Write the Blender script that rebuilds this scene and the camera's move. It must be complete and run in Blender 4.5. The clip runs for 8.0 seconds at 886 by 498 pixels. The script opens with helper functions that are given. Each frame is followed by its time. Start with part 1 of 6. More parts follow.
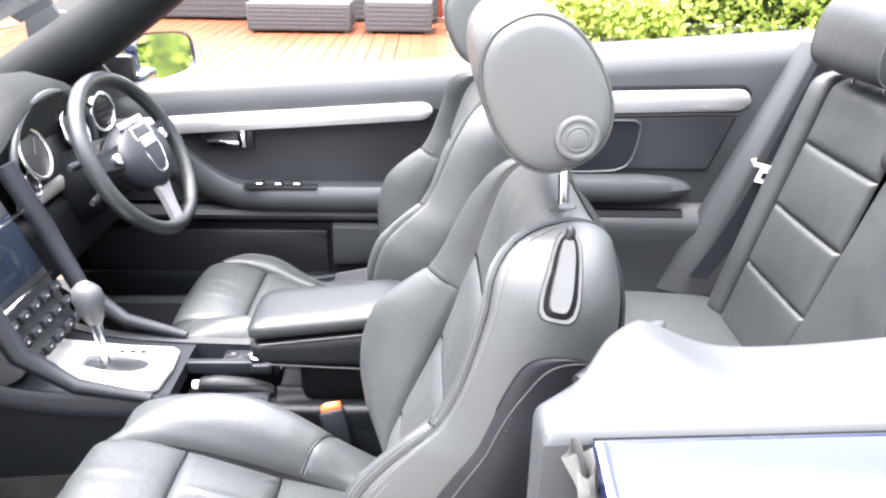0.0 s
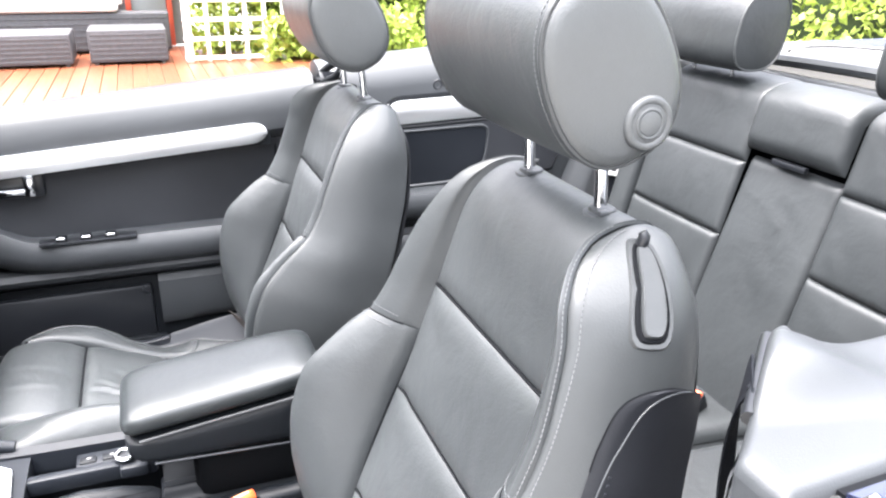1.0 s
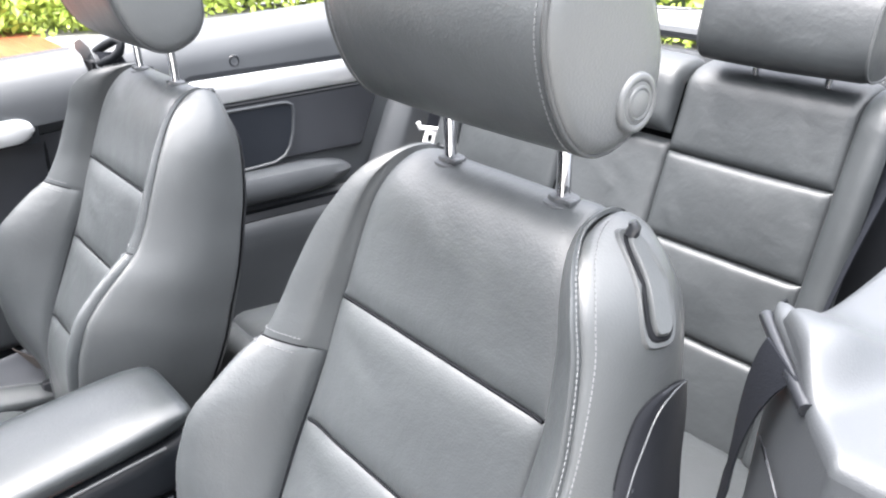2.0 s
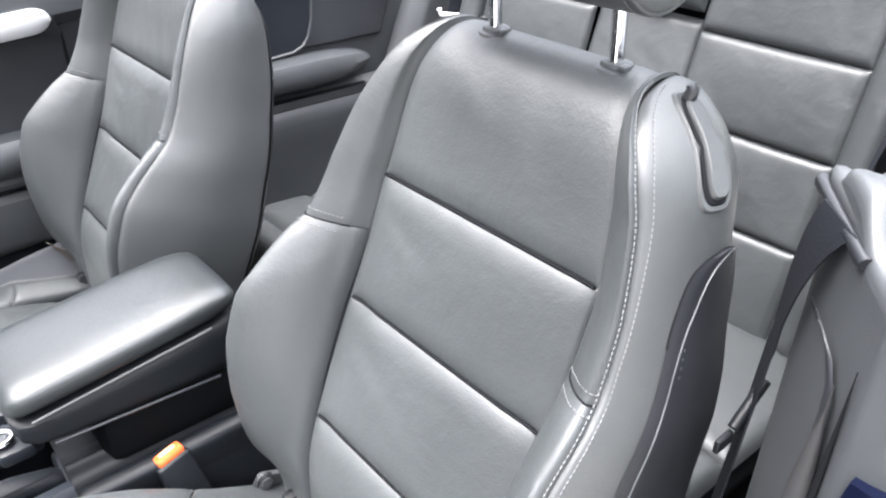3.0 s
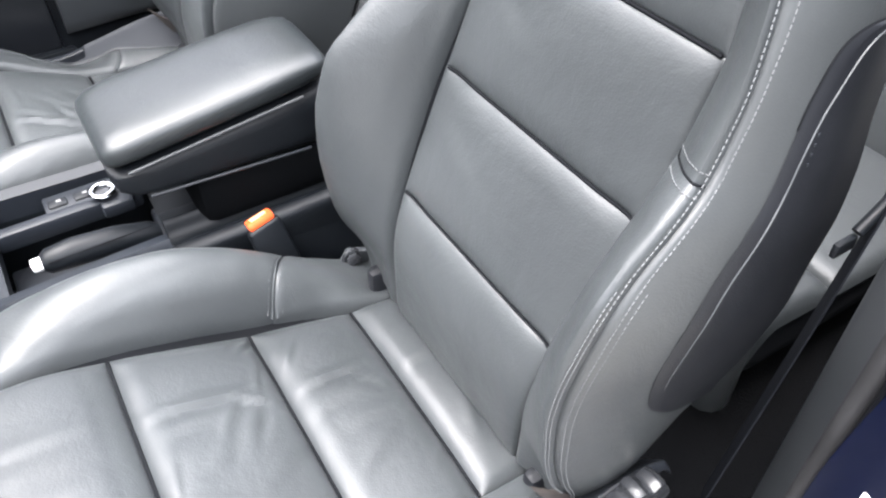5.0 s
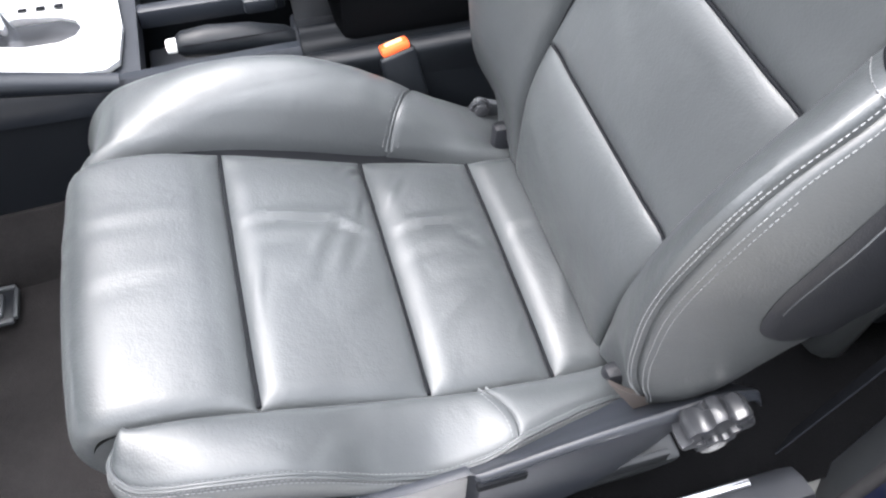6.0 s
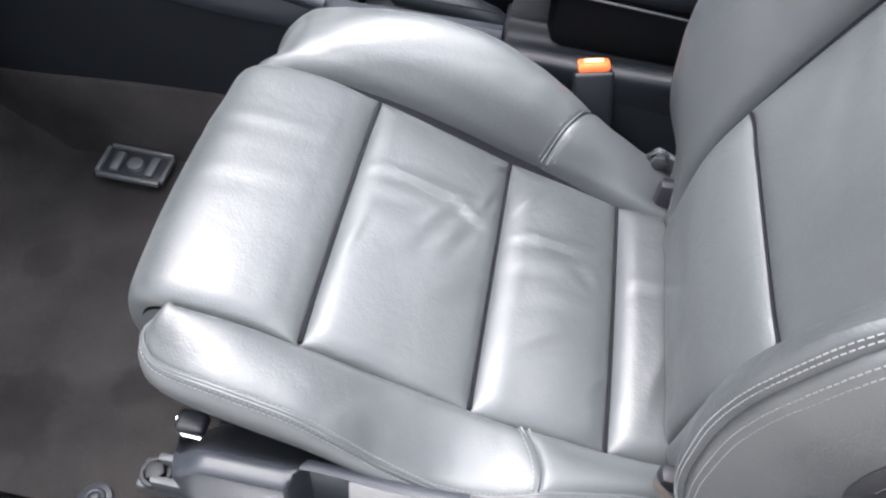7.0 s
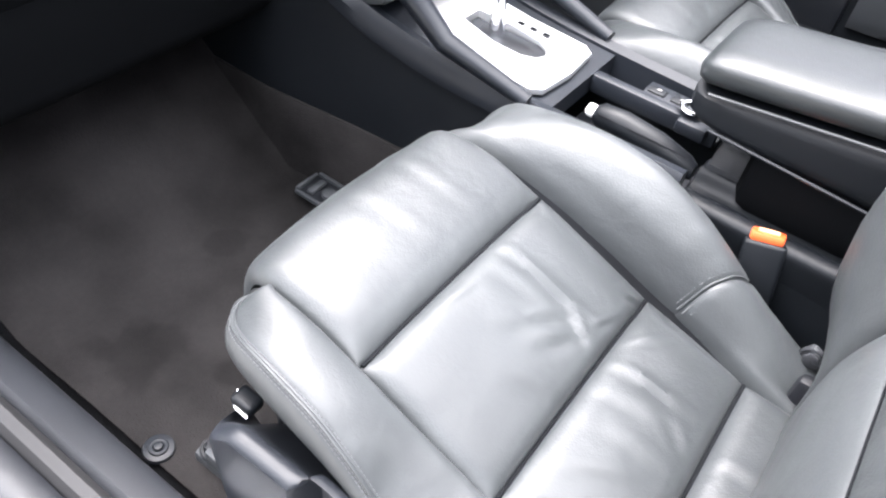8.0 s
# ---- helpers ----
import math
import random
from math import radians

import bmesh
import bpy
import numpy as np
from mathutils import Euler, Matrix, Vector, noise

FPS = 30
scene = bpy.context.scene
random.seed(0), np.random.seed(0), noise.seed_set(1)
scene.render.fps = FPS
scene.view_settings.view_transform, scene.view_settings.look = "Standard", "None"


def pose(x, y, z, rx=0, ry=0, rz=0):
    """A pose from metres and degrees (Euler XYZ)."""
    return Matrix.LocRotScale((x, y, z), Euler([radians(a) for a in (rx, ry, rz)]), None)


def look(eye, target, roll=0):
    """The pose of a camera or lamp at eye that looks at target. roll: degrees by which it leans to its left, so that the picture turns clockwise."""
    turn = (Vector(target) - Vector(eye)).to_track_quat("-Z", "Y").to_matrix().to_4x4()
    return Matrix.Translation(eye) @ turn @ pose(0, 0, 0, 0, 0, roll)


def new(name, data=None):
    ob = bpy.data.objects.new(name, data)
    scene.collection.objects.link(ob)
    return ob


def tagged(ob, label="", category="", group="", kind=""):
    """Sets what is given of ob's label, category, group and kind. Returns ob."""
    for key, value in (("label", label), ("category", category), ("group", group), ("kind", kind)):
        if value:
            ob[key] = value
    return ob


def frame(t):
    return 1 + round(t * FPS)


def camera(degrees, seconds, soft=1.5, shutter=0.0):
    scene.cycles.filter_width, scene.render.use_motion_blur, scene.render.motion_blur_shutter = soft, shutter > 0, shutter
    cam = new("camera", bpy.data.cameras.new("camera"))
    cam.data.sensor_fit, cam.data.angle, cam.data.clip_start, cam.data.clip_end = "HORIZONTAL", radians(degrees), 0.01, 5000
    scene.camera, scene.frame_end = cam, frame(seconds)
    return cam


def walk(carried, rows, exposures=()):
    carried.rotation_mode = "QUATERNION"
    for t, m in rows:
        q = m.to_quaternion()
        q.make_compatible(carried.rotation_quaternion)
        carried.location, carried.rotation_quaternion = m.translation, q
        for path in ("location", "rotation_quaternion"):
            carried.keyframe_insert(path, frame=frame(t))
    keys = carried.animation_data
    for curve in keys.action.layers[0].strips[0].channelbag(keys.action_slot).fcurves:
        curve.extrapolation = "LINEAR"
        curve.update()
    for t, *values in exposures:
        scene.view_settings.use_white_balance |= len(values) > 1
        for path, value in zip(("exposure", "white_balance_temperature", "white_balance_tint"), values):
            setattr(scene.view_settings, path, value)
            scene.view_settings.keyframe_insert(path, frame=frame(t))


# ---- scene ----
cam = camera(60.1, 8.0, 2.2)
PATH = [
    (0, (-0.029, -0.048, 1.331), (0.022, 1.787, 0.537), 1.1),
    (0.5, (-0.189, 0.019, 1.316), (0.239, 1.785, 0.481), 1.6),
    (1, (-0.25, 0.164, 1.266), (0.425, 1.899, 0.535), 0.7),
    (1.2, (-0.266, 0.229, 1.256), (0.592, 1.867, 0.495), 2.2),
    (2.3, (-0.364, 0.353, 1.261), (0.874, 1.69, 0.437), 0.8),
    (2.5, (-0.369, 0.356, 1.252), (0.845, 1.681, 0.374), 0.6),
    (3, (-0.381, 0.358, 1.236), (0.742, 1.657, 0.21), 0.5),
    (3.5, (-0.391, 0.363, 1.219), (0.633, 1.634, 0.063), 0.9),
    (4, (-0.39, 0.359, 1.192), (0.514, 1.618, -0.072), 0.7),
    (5.3, (-0.364, 0.365, 1.164), (0.313, 1.54, -0.306), 0.5),
    (5.5, (-0.368, 0.364, 1.155), (0.24, 1.499, -0.375), 2.0),
    (6, (-0.352, 0.376, 1.125), (0.012, 1.501, -0.488), 2.2),
    (6.5, (-0.307, 0.388, 1.092), (-0.238, 1.524, -0.553), 3.7),
    (7, (-0.289, 0.376, 1.08), (-0.358, 1.588, -0.51), 8.4),
    (7.5, (-0.228, 0.385, 1.063), (-0.672, 1.676, -0.399), 11.7),
    (8, (-0.179, 0.364, 1.062), (-0.872, 1.605, -0.345), 9.9),
]
EXPOSURES = [(0.0, 3.75, 6350, 13), (1.0, 3.58, 6300, 13), (2.5, 3.52, 6300, 12), (4.0, 3.30, 6250, 12), (6.5, 3.10, 6200, 13), (8.0, 3.40, 6250, 14)]
walk(cam, [(t, look(eye, target, roll)) for t, eye, target, roll in PATH], EXPOSURES)

# ---- light: bright overcast sky ----
world = bpy.data.worlds.new("overcast_sky")
world.use_nodes = True
scene.world = world
wn, wl = world.node_tree.nodes, world.node_tree.links
sky = wn.new("ShaderNodeTexSky")
sky.sky_type, sky.sun_disc = "NISHITA", False
sky.sun_elevation, sky.sun_rotation = radians(73), radians(290)
sky.air_density, sky.dust_density, sky.ozone_density = 1.0, 10.0, 0.3
wn["Background"].inputs["Strength"].default_value = 0.105
cloud = wn.new("ShaderNodeHueSaturation")
cloud.inputs["Saturation"].default_value = 0.4
wl.new(sky.outputs["Color"], cloud.inputs["Color"])
wl.new(cloud.outputs["Color"], wn["Background"].inputs["Color"])
sun = new("sun", bpy.data.lights.new("sun", "SUN"))
sun.data.energy, sun.data.angle, sun.data.color = 1.6, radians(106), (1.0, 0.99, 0.975)
sun.matrix_world = look((0.0, 0.0, 0.0), (0.10, 0.12, -0.98))

# ---- materials ----
def material(name, colour, rough=0.5, metal=0.0, spec=0.5, grain=0.0, grain_scale=400.0, stain=0.0, stain_scale=6.0,
             coat=0.0, fold=0.0, fold_scale=18.0, random_tone=0.0, stretch=(1, 1, 1), spread=0.0):
    """A surface with tone variation at two scales, fine grain and soft relief."""
    m = bpy.data.materials.new(name)
    m.use_nodes = True
    n, l = m.node_tree.nodes, m.node_tree.links
    b = n["Principled BSDF"]
    b.inputs["Roughness"].default_value, b.inputs["Metallic"].default_value = rough, metal
    b.inputs["Specular IOR Level"].default_value = spec
    b.inputs["Coat Weight"].default_value, b.inputs["Coat Roughness"].default_value = coat, 0.04
    co = n.new("ShaderNodeTexCoord")
    mp = n.new("ShaderNodeMapping")
    mp.inputs["Scale"].default_value = stretch
    l.new(co.outputs["Object"], mp.inputs["Vector"])

    def tex(scale, detail):
        t = n.new("ShaderNodeTexNoise")
        t.inputs["Scale"].default_value, t.inputs["Detail"].default_value = scale, detail
        l.new(mp.outputs["Vector"], t.inputs["Vector"])
        return t

    big, small = tex(stain_scale, 4), tex(grain_scale * 0.35, 3)
    wide = n.new("ShaderNodeMapRange")
    wide.inputs["From Min"].default_value, wide.inputs["From Max"].default_value = 0.28, 0.72
    l.new(big.outputs["Fac"], wide.inputs["Value"])
    mix = n.new("ShaderNodeMath")
    mix.operation = "MULTIPLY_ADD"
    mix.inputs[1].default_value, mix.inputs[2].default_value = 2.0 * stain, 1.0 - stain
    l.new(wide.outputs["Result"], mix.inputs[0])
    tone = n.new("ShaderNodeMath")
    tone.operation = "MULTIPLY_ADD"
    tone.inputs[1].default_value = stain * 0.7
    l.new(small.outputs["Fac"], tone.inputs[0])
    l.new(mix.outputs[0], tone.inputs[2])
    last = tone
    if random_tone:
        info = n.new("ShaderNodeObjectInfo")
        shift = n.new("ShaderNodeMath")
        shift.operation = "MULTIPLY_ADD"
        shift.inputs[1].default_value = random_tone
        l.new(info.outputs["Random"], shift.inputs[0])
        l.new(tone.outputs[0], shift.inputs[2])
        last = shift
    if spread:
        geo = n.new("ShaderNodeNewGeometry")
        shift = n.new("ShaderNodeMath")
        shift.operation = "MULTIPLY_ADD"
        shift.inputs[1].default_value = spread
        l.new(geo.outputs["Random Per Island"], shift.inputs[0])
        l.new(last.outputs[0], shift.inputs[2])
        last = shift
    hsv = n.new("ShaderNodeHueSaturation")
    hsv.inputs["Color"].default_value = (*colour, 1)
    l.new(last.outputs[0], hsv.inputs["Value"])
    l.new(hsv.outputs["Color"], b.inputs["Base Color"])
    rr = n.new("ShaderNodeMath")
    rr.operation = "MULTIPLY_ADD"
    rr.inputs[1].default_value, rr.inputs[2].default_value = 0.12, rough - 0.06
    l.new(wide.outputs["Result"], rr.inputs[0])
    l.new(rr.outputs[0], b.inputs["Roughness"])
    normal = None
    if fold:
        f = tex(fold_scale, 5)
        f.inputs["Distortion"].default_value = 0.25
        bf = n.new("ShaderNodeBump")
        bf.inputs["Strength"].default_value, bf.inputs["Distance"].default_value = 1.0, fold
        l.new(f.outputs["Fac"], bf.inputs["Height"])
        normal = bf
    if grain:
        v = n.new("ShaderNodeTexVoronoi")
        v.inputs["Scale"].default_value = grain_scale
        l.new(mp.outputs["Vector"], v.inputs["Vector"])
        bg = n.new("ShaderNodeBump")
        bg.inputs["Strength"].default_value, bg.inputs["Distance"].default_value = grain, 0.0006
        l.new(v.outputs["Distance"], bg.inputs["Height"])
        if normal:
            l.new(normal.outputs["Normal"], bg.inputs["Normal"])
        normal = bg
    if normal:
        l.new(normal.outputs["Normal"], b.inputs["Normal"])
    return m


LEATHER = material("grey_leather", (0.026, 0.0292, 0.0308), 0.44, spec=0.52, grain=0.22, grain_scale=480, stain=0.18, stain_scale=5, fold=0.0028, fold_scale=15)
SIDE_LEATHER = material("side_leather", (0.030, 0.0328, 0.0340), 0.42, spec=0.5, grain=0.2, grain_scale=520, stain=0.14, fold=0.0012)
# the front seats' leather with the shade in the back put into its colour
REAR_LEATHER = material("shaded_rear_leather", (0.018, 0.0205, 0.0218), 0.46, spec=0.42, grain=0.2, grain_scale=520, stain=0.22, stain_scale=4, fold=0.003, fold_scale=16)
# leather darkened to stand in for dark surroundings mirrored in the armrest lid
LID = material("darkened_armrest_leather", (0.0105, 0.0125, 0.0135), 0.33, spec=0.5, grain=0.2, grain_scale=520, stain=0.16, fold=0.0012)
# end caps get a lighter base colour in place of strong side light
CAP = material("brightened_headrest_cap", (0.056, 0.060, 0.0615), 0.42, spec=0.5, grain=0.25, grain_scale=480, stain=0.12, fold=0.0008)
STITCH = material("grey_thread", (0.088, 0.092, 0.095), 0.7, stain=0.2)
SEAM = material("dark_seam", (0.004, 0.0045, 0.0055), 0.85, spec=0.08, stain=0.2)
SHELL = material("dark_shell_plastic", (0.007, 0.0077, 0.0095), 0.46, spec=0.22, grain=0.2, grain_scale=700, stain=0.15)
PLASTIC = material("charcoal_plastic", (0.0038, 0.0048, 0.0062), 0.45, spec=0.22, grain=0.15, grain_scale=700, stain=0.15)
# near-black copy of the dash plastic, its colour standing in for shade
DASH_SHADED = material("shaded_dash_plastic", (0.0022, 0.0025, 0.003), 0.8, spec=0.04, grain=0.15, grain_scale=650, stain=0.15)
DASH_TOP = material("matt_dash_top", (0.0062, 0.0076, 0.0084), 0.6, spec=0.16, grain=0.2, grain_scale=650, stain=0.15)
SILL = material("dark_sill_plastic", (0.0105, 0.0118, 0.0145), 0.5, grain=0.15, grain_scale=650, stain=0.25)
TRIM = material("satin_grey_plastic", (0.0105, 0.0122, 0.0155), 0.42, spec=0.3, grain=0.15, grain_scale=650, stain=0.2)
CONSOLE = material("dark_console_plastic", (0.0070, 0.0086, 0.0115), 0.42, spec=0.3, grain=0.15, grain_scale=650, stain=0.14)
KNOB = material("glossy_grey_plastic", (0.016, 0.017, 0.019), 0.26, spec=0.5, stain=0.12)
SOFT = material("soft_grey_plastic", (0.03, 0.033, 0.036), 0.46, grain=0.15, grain_scale=650, stain=0.12)
PALE_TRIM = material("mid_grey_trim", (0.12, 0.12, 0.118), 0.58, grain=0.15, grain_scale=600, stain=0.15)
BEIGE = material("beige_plastic", (0.045, 0.039, 0.036), 0.5, stain=0.15)
BLACK = material("black_plastic", (0.008, 0.009, 0.011), 0.32, stain=0.15)
RUBBER = material("worn_rubber", (0.016, 0.016, 0.017), 0.62, spec=0.3, stain=0.3, stain_scale=12)
SILVER = material("brushed_aluminium", (0.74, 0.75, 0.76), 0.34, metal=0.85, stain=0.05, stretch=(1, 8, 8))
CHROME = material("chrome", (0.82, 0.83, 0.85), 0.12, metal=1.0, stain=0.04)
WHITE_PART = material("white_plastic", (0.75, 0.75, 0.74), 0.4, stain=0.06)
ORANGE = material("orange_button", (0.74, 0.10, 0.025), 0.35, stain=0.08)
# floor carpet darkened to hold the shade round and under the seats
SHADED_CARPET = material("shaded_floor_carpet", (0.0020, 0.0021, 0.0024), 0.95, spec=0.05, grain=1.0, grain_scale=380, stain=0.5, stain_scale=6)
CARPET = material("brown_grey_carpet", (0.0105, 0.0098, 0.0098), 0.95, spec=0.1, grain=1.0, grain_scale=420, stain=0.8, stain_scale=6.5)


def spill(mat, spots):
    """Dried spills on a carpet: ragged darker patches, (x, y, radius, share kept)."""
    n, l = mat.node_tree.nodes, mat.node_tree.links
    b = n["Principled BSDF"]
    geo, rag = n.new("ShaderNodeNewGeometry"), n.new("ShaderNodeTexNoise")
    rag.inputs["Scale"].default_value, rag.inputs["Detail"].default_value = 22.0, 5
    l.new(geo.outputs["Position"], rag.inputs["Vector"])
    for x, y, r, keep in spots:
        gap = n.new("ShaderNodeVectorMath")
        gap.operation = "DISTANCE"
        gap.inputs[1].default_value = (x, y, 0.277)
        l.new(geo.outputs["Position"], gap.inputs[0])
        edge = n.new("ShaderNodeMath")
        edge.operation = "MULTIPLY_ADD"
        edge.inputs[1].default_value = r * 1.8
        l.new(rag.outputs["Fac"], edge.inputs[0])
        l.new(gap.outputs["Value"], edge.inputs[2])
        fade = n.new("ShaderNodeMapRange")
        fade.inputs["From Min"].default_value, fade.inputs["From Max"].default_value = r * 1.7, r * 2.0
        fade.inputs["To Min"].default_value, fade.inputs["To Max"].default_value = keep, 1.0
        l.new(edge.outputs[0], fade.inputs["Value"])
        tint = n.new("ShaderNodeVectorMath")
        tint.operation = "SCALE"
        l.new(b.inputs["Base Color"].links[0].from_socket, tint.inputs[0])
        l.new(fade.outputs["Result"], tint.inputs["Scale"])
        l.new(tint.outputs[0], b.inputs["Base Color"])


spill(CARPET, ((-0.736, 0.656, 0.05, 0.66), (-0.62, 0.72, 0.03, 0.6), (-0.80, 0.86, 0.03, 0.75)))
WEB = material("dark_webbing", (0.008, 0.009, 0.0115), 0.8, spec=0.06, grain=0.8, grain_scale=900, stain=0.12)
PAINT = material("dark_blue_paint", (0.003, 0.006, 0.030), 0.24, spec=0.5, metal=0.0, coat=1.0, stain=0.08)
PAINT.node_tree.nodes["Principled BSDF"].inputs["Coat IOR"].default_value = 1.9
# body blue made darker and matt, to put the door opening's shade into it
JAMB = material("shaded_blue_jamb_paint", (0.0007, 0.0017, 0.0085), 0.38, spec=0.14, stain=0.12)
SCREEN = material("dark_screen", (0.008, 0.011, 0.018), 0.12, stain=0.1)
DIAL = material("dial_face", (0.012, 0.012, 0.014), 0.4, stain=0.1)
WOOD = material("wet_deck_timber", (0.125, 0.042, 0.020), 0.34, spec=0.5, stain=0.4, stain_scale=2.5, random_tone=0.35, stretch=(9, 0.6, 1), grain=0.4, grain_scale=60)
RATTAN = material("grey_rattan", (0.05, 0.05, 0.054), 0.7, stain=0.25, stain_scale=20, grain=1.0, grain_scale=60)
CUSHION = material("white_cloth", (0.8, 0.8, 0.79), 0.8, stain=0.06)
WHITE_PAINT = material("white_painted_wood", (0.76, 0.75, 0.7), 0.6, stain=0.1, random_tone=0.08)
RED_WALL = material("rust_red_paint", (0.4, 0.06, 0.03), 0.6, stain=0.2)
GREY_WALL = material("grey_render", (0.16, 0.17, 0.17), 0.8, stain=0.25, stain_scale=1.5, grain=0.6, grain_scale=60)
PAVING = material("pale_concrete", (0.22, 0.215, 0.2), 0.8, stain=0.3, stain_scale=1.2, grain=0.6, grain_scale=80)
LEAF = material("leaf_green", (0.17, 0.22, 0.035), 0.5, stain=0.3, stain_scale=3, spread=0.9)
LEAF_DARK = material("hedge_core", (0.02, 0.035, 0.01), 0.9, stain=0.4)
GLASS = bpy.data.materials.new("clear_glass")
GLASS.use_nodes = True
_b = GLASS.node_tree.nodes["Principled BSDF"]
_b.inputs["Transmission Weight"].default_value, _b.inputs["Roughness"].default_value, _b.inputs["IOR"].default_value = 1.0, 0.0, 1.1
MIRROR = material("mirror_glass", (0.75, 0.78, 0.78), 0.06, metal=1.0)


# ---- building helpers ----
def lerp_table(table, x):
    """A smooth curve through rows of (x, value) that does not overshoot."""
    n = len(table)
    if x <= table[0][0]:
        return table[0][1]
    if x >= table[-1][0]:
        return table[-1][1]
    i = 0
    while x > table[i + 1][0]:
        i += 1

    def rate(k):
        return (table[k + 1][1] - table[k][1]) / (table[k + 1][0] - table[k][0])

    def tangent(k):
        if k == 0:
            return rate(0)
        if k == n - 1:
            return rate(n - 2)
        a, b = rate(k - 1), rate(k)
        return 0.0 if a * b <= 0 else 2 * a * b / (a + b)
    h = table[i + 1][0] - table[i][0]
    t = (x - table[i][0]) / h
    return ((2 * t**3 - 3 * t**2 + 1) * table[i][1] + (t**3 - 2 * t**2 + t) * h * tangent(i)
            + (3 * t**2 - 2 * t**3) * table[i + 1][1] + (t**3 - t**2) * h * tangent(i + 1))


def thing(name, label, category, group="", kind="", at=(0, 0, 0)):
    ob = new(name)
    ob.location = at
    ob.empty_display_size = 0.05
    return tagged(ob, label, category, group, kind)


def part(name, bm, mat, parent=None, label="", smooth=True):
    me = bpy.data.meshes.new(name)
    bmesh.ops.recalc_face_normals(bm, faces=bm.faces)
    bm.to_mesh(me)
    bm.free()
    me.materials.append(mat)
    if smooth:
        me.shade_smooth()
        if smooth != "all":
            me.set_sharp_from_angle(angle=radians(42))
    ob = new(name, me)
    if parent:
        ob.parent = parent
        if parent.type == "EMPTY":
            ob.matrix_parent_inverse = Matrix.Translation(-parent.location)
    if label:
        tagged(ob, label)
    return ob


def sheet(func, nu, nv, closed_v=False):
    """A grid surface from func(u, v) over the unit square."""
    bm = bmesh.new()
    nvv = nv if closed_v else nv + 1
    rows = [[bm.verts.new(func(i / nu, j / nv)) for j in range(nvv)] for i in range(nu + 1)]
    for i in range(nu):
        for j in range(nv):
            k = (j + 1) % nvv
            bm.faces.new((rows[i][j], rows[i + 1][j], rows[i + 1][k], rows[i][k]))
    return bm


def loft(loops, closed=True, caps=True):
    bm = bmesh.new()
    vs = [[bm.verts.new(p) for p in loop] for loop in loops]
    n = len(vs[0])
    for a, b in zip(vs, vs[1:]):
        for j in range(n if closed else n - 1):
            bm.faces.new((a[j], a[(j + 1) % n], b[(j + 1) % n], b[j]))
    if caps and closed:
        bm.faces.new(vs[0])
        bm.faces.new(list(reversed(vs[-1])))
    return bm


def tube(points, r, seg=8, closed=False):
    """A round tube along points; r is a number or one for each point."""
    pts = [Vector(p) for p in points]
    n = len(pts)
    loops, side = [], None
    for i, p in enumerate(pts):
        a = pts[(i - 1) % n] if closed or i else p
        b = pts[(i + 1) % n] if closed or i < n - 1 else p
        t = (b - a).normalized()
        if side is None:
            side = t.orthogonal().normalized()
        side = (side - t * side.dot(t)).normalized()
        up = t.cross(side)
        rr = r[i] if isinstance(r, (list, tuple)) else r
        loops.append([p + (side * math.cos(k) + up * math.sin(k)) * rr for k in (2 * math.pi * j / seg for j in range(seg))])
    if closed:
        # close with the turn that matches best
        first, last = loops[0], loops[-1]
        turn = min(range(seg), key=lambda q: sum((last[j] - first[(j + q) % seg]).length for j in range(seg)))
        loops.append([first[(j + turn) % seg] for j in range(seg)])
        bm = loft(loops, caps=False)
        bmesh.ops.remove_doubles(bm, verts=bm.verts, dist=1e-6)
        return bm
    return loft(loops)


def rbox(cx, cy, cz, sx, sy, sz, bevel=0.005, seg=2, m=None):
    bm = bmesh.new()
    bmesh.ops.create_cube(bm, size=1, matrix=Matrix.Diagonal((sx, sy, sz, 1)))
    bmesh.ops.bevel(bm, geom=bm.edges[:], offset=min(bevel, 0.48 * min(sx, sy, sz)), segments=seg, affect="EDGES", profile=0.5)
    bm.transform(Matrix.Translation((cx, cy, cz)) @ (m or Matrix.Identity(4)))
    return bm


def join(*meshes):
    out = bmesh.new()
    for b in meshes:
        me = bpy.data.meshes.new("tmp")
        b.to_mesh(me)
        b.free()
        out.from_mesh(me)
        bpy.data.meshes.remove(me)
    return out


def disc(centre, axis, r, depth, bevel=0.002, seg=28):
    """A round button or disc whose flat side looks along axis."""
    q = Vector(axis).to_track_quat("Z", "Y").to_matrix().to_4x4()
    rows = [(0.0, 0.0), (r, 0.0), (r, depth - bevel), (r - bevel * 0.3, depth - bevel * 0.3), (r - bevel, depth), (0.0, depth)]
    bm = bmesh.new()
    loops = []
    for rr, z in rows[1:-1]:
        loops.append([bm.verts.new((rr * math.cos(2 * math.pi * j / seg), rr * math.sin(2 * math.pi * j / seg), z)) for j in range(seg)])
    for a, b in zip(loops, loops[1:]):
        for j in range(seg):
            bm.faces.new((a[j], a[(j + 1) % seg], b[(j + 1) % seg], b[j]))
    bm.faces.new(loops[-1])
    bm.faces.new(list(reversed(loops[0])))
    bm.transform(Matrix.Translation(centre) @ q)
    return bm


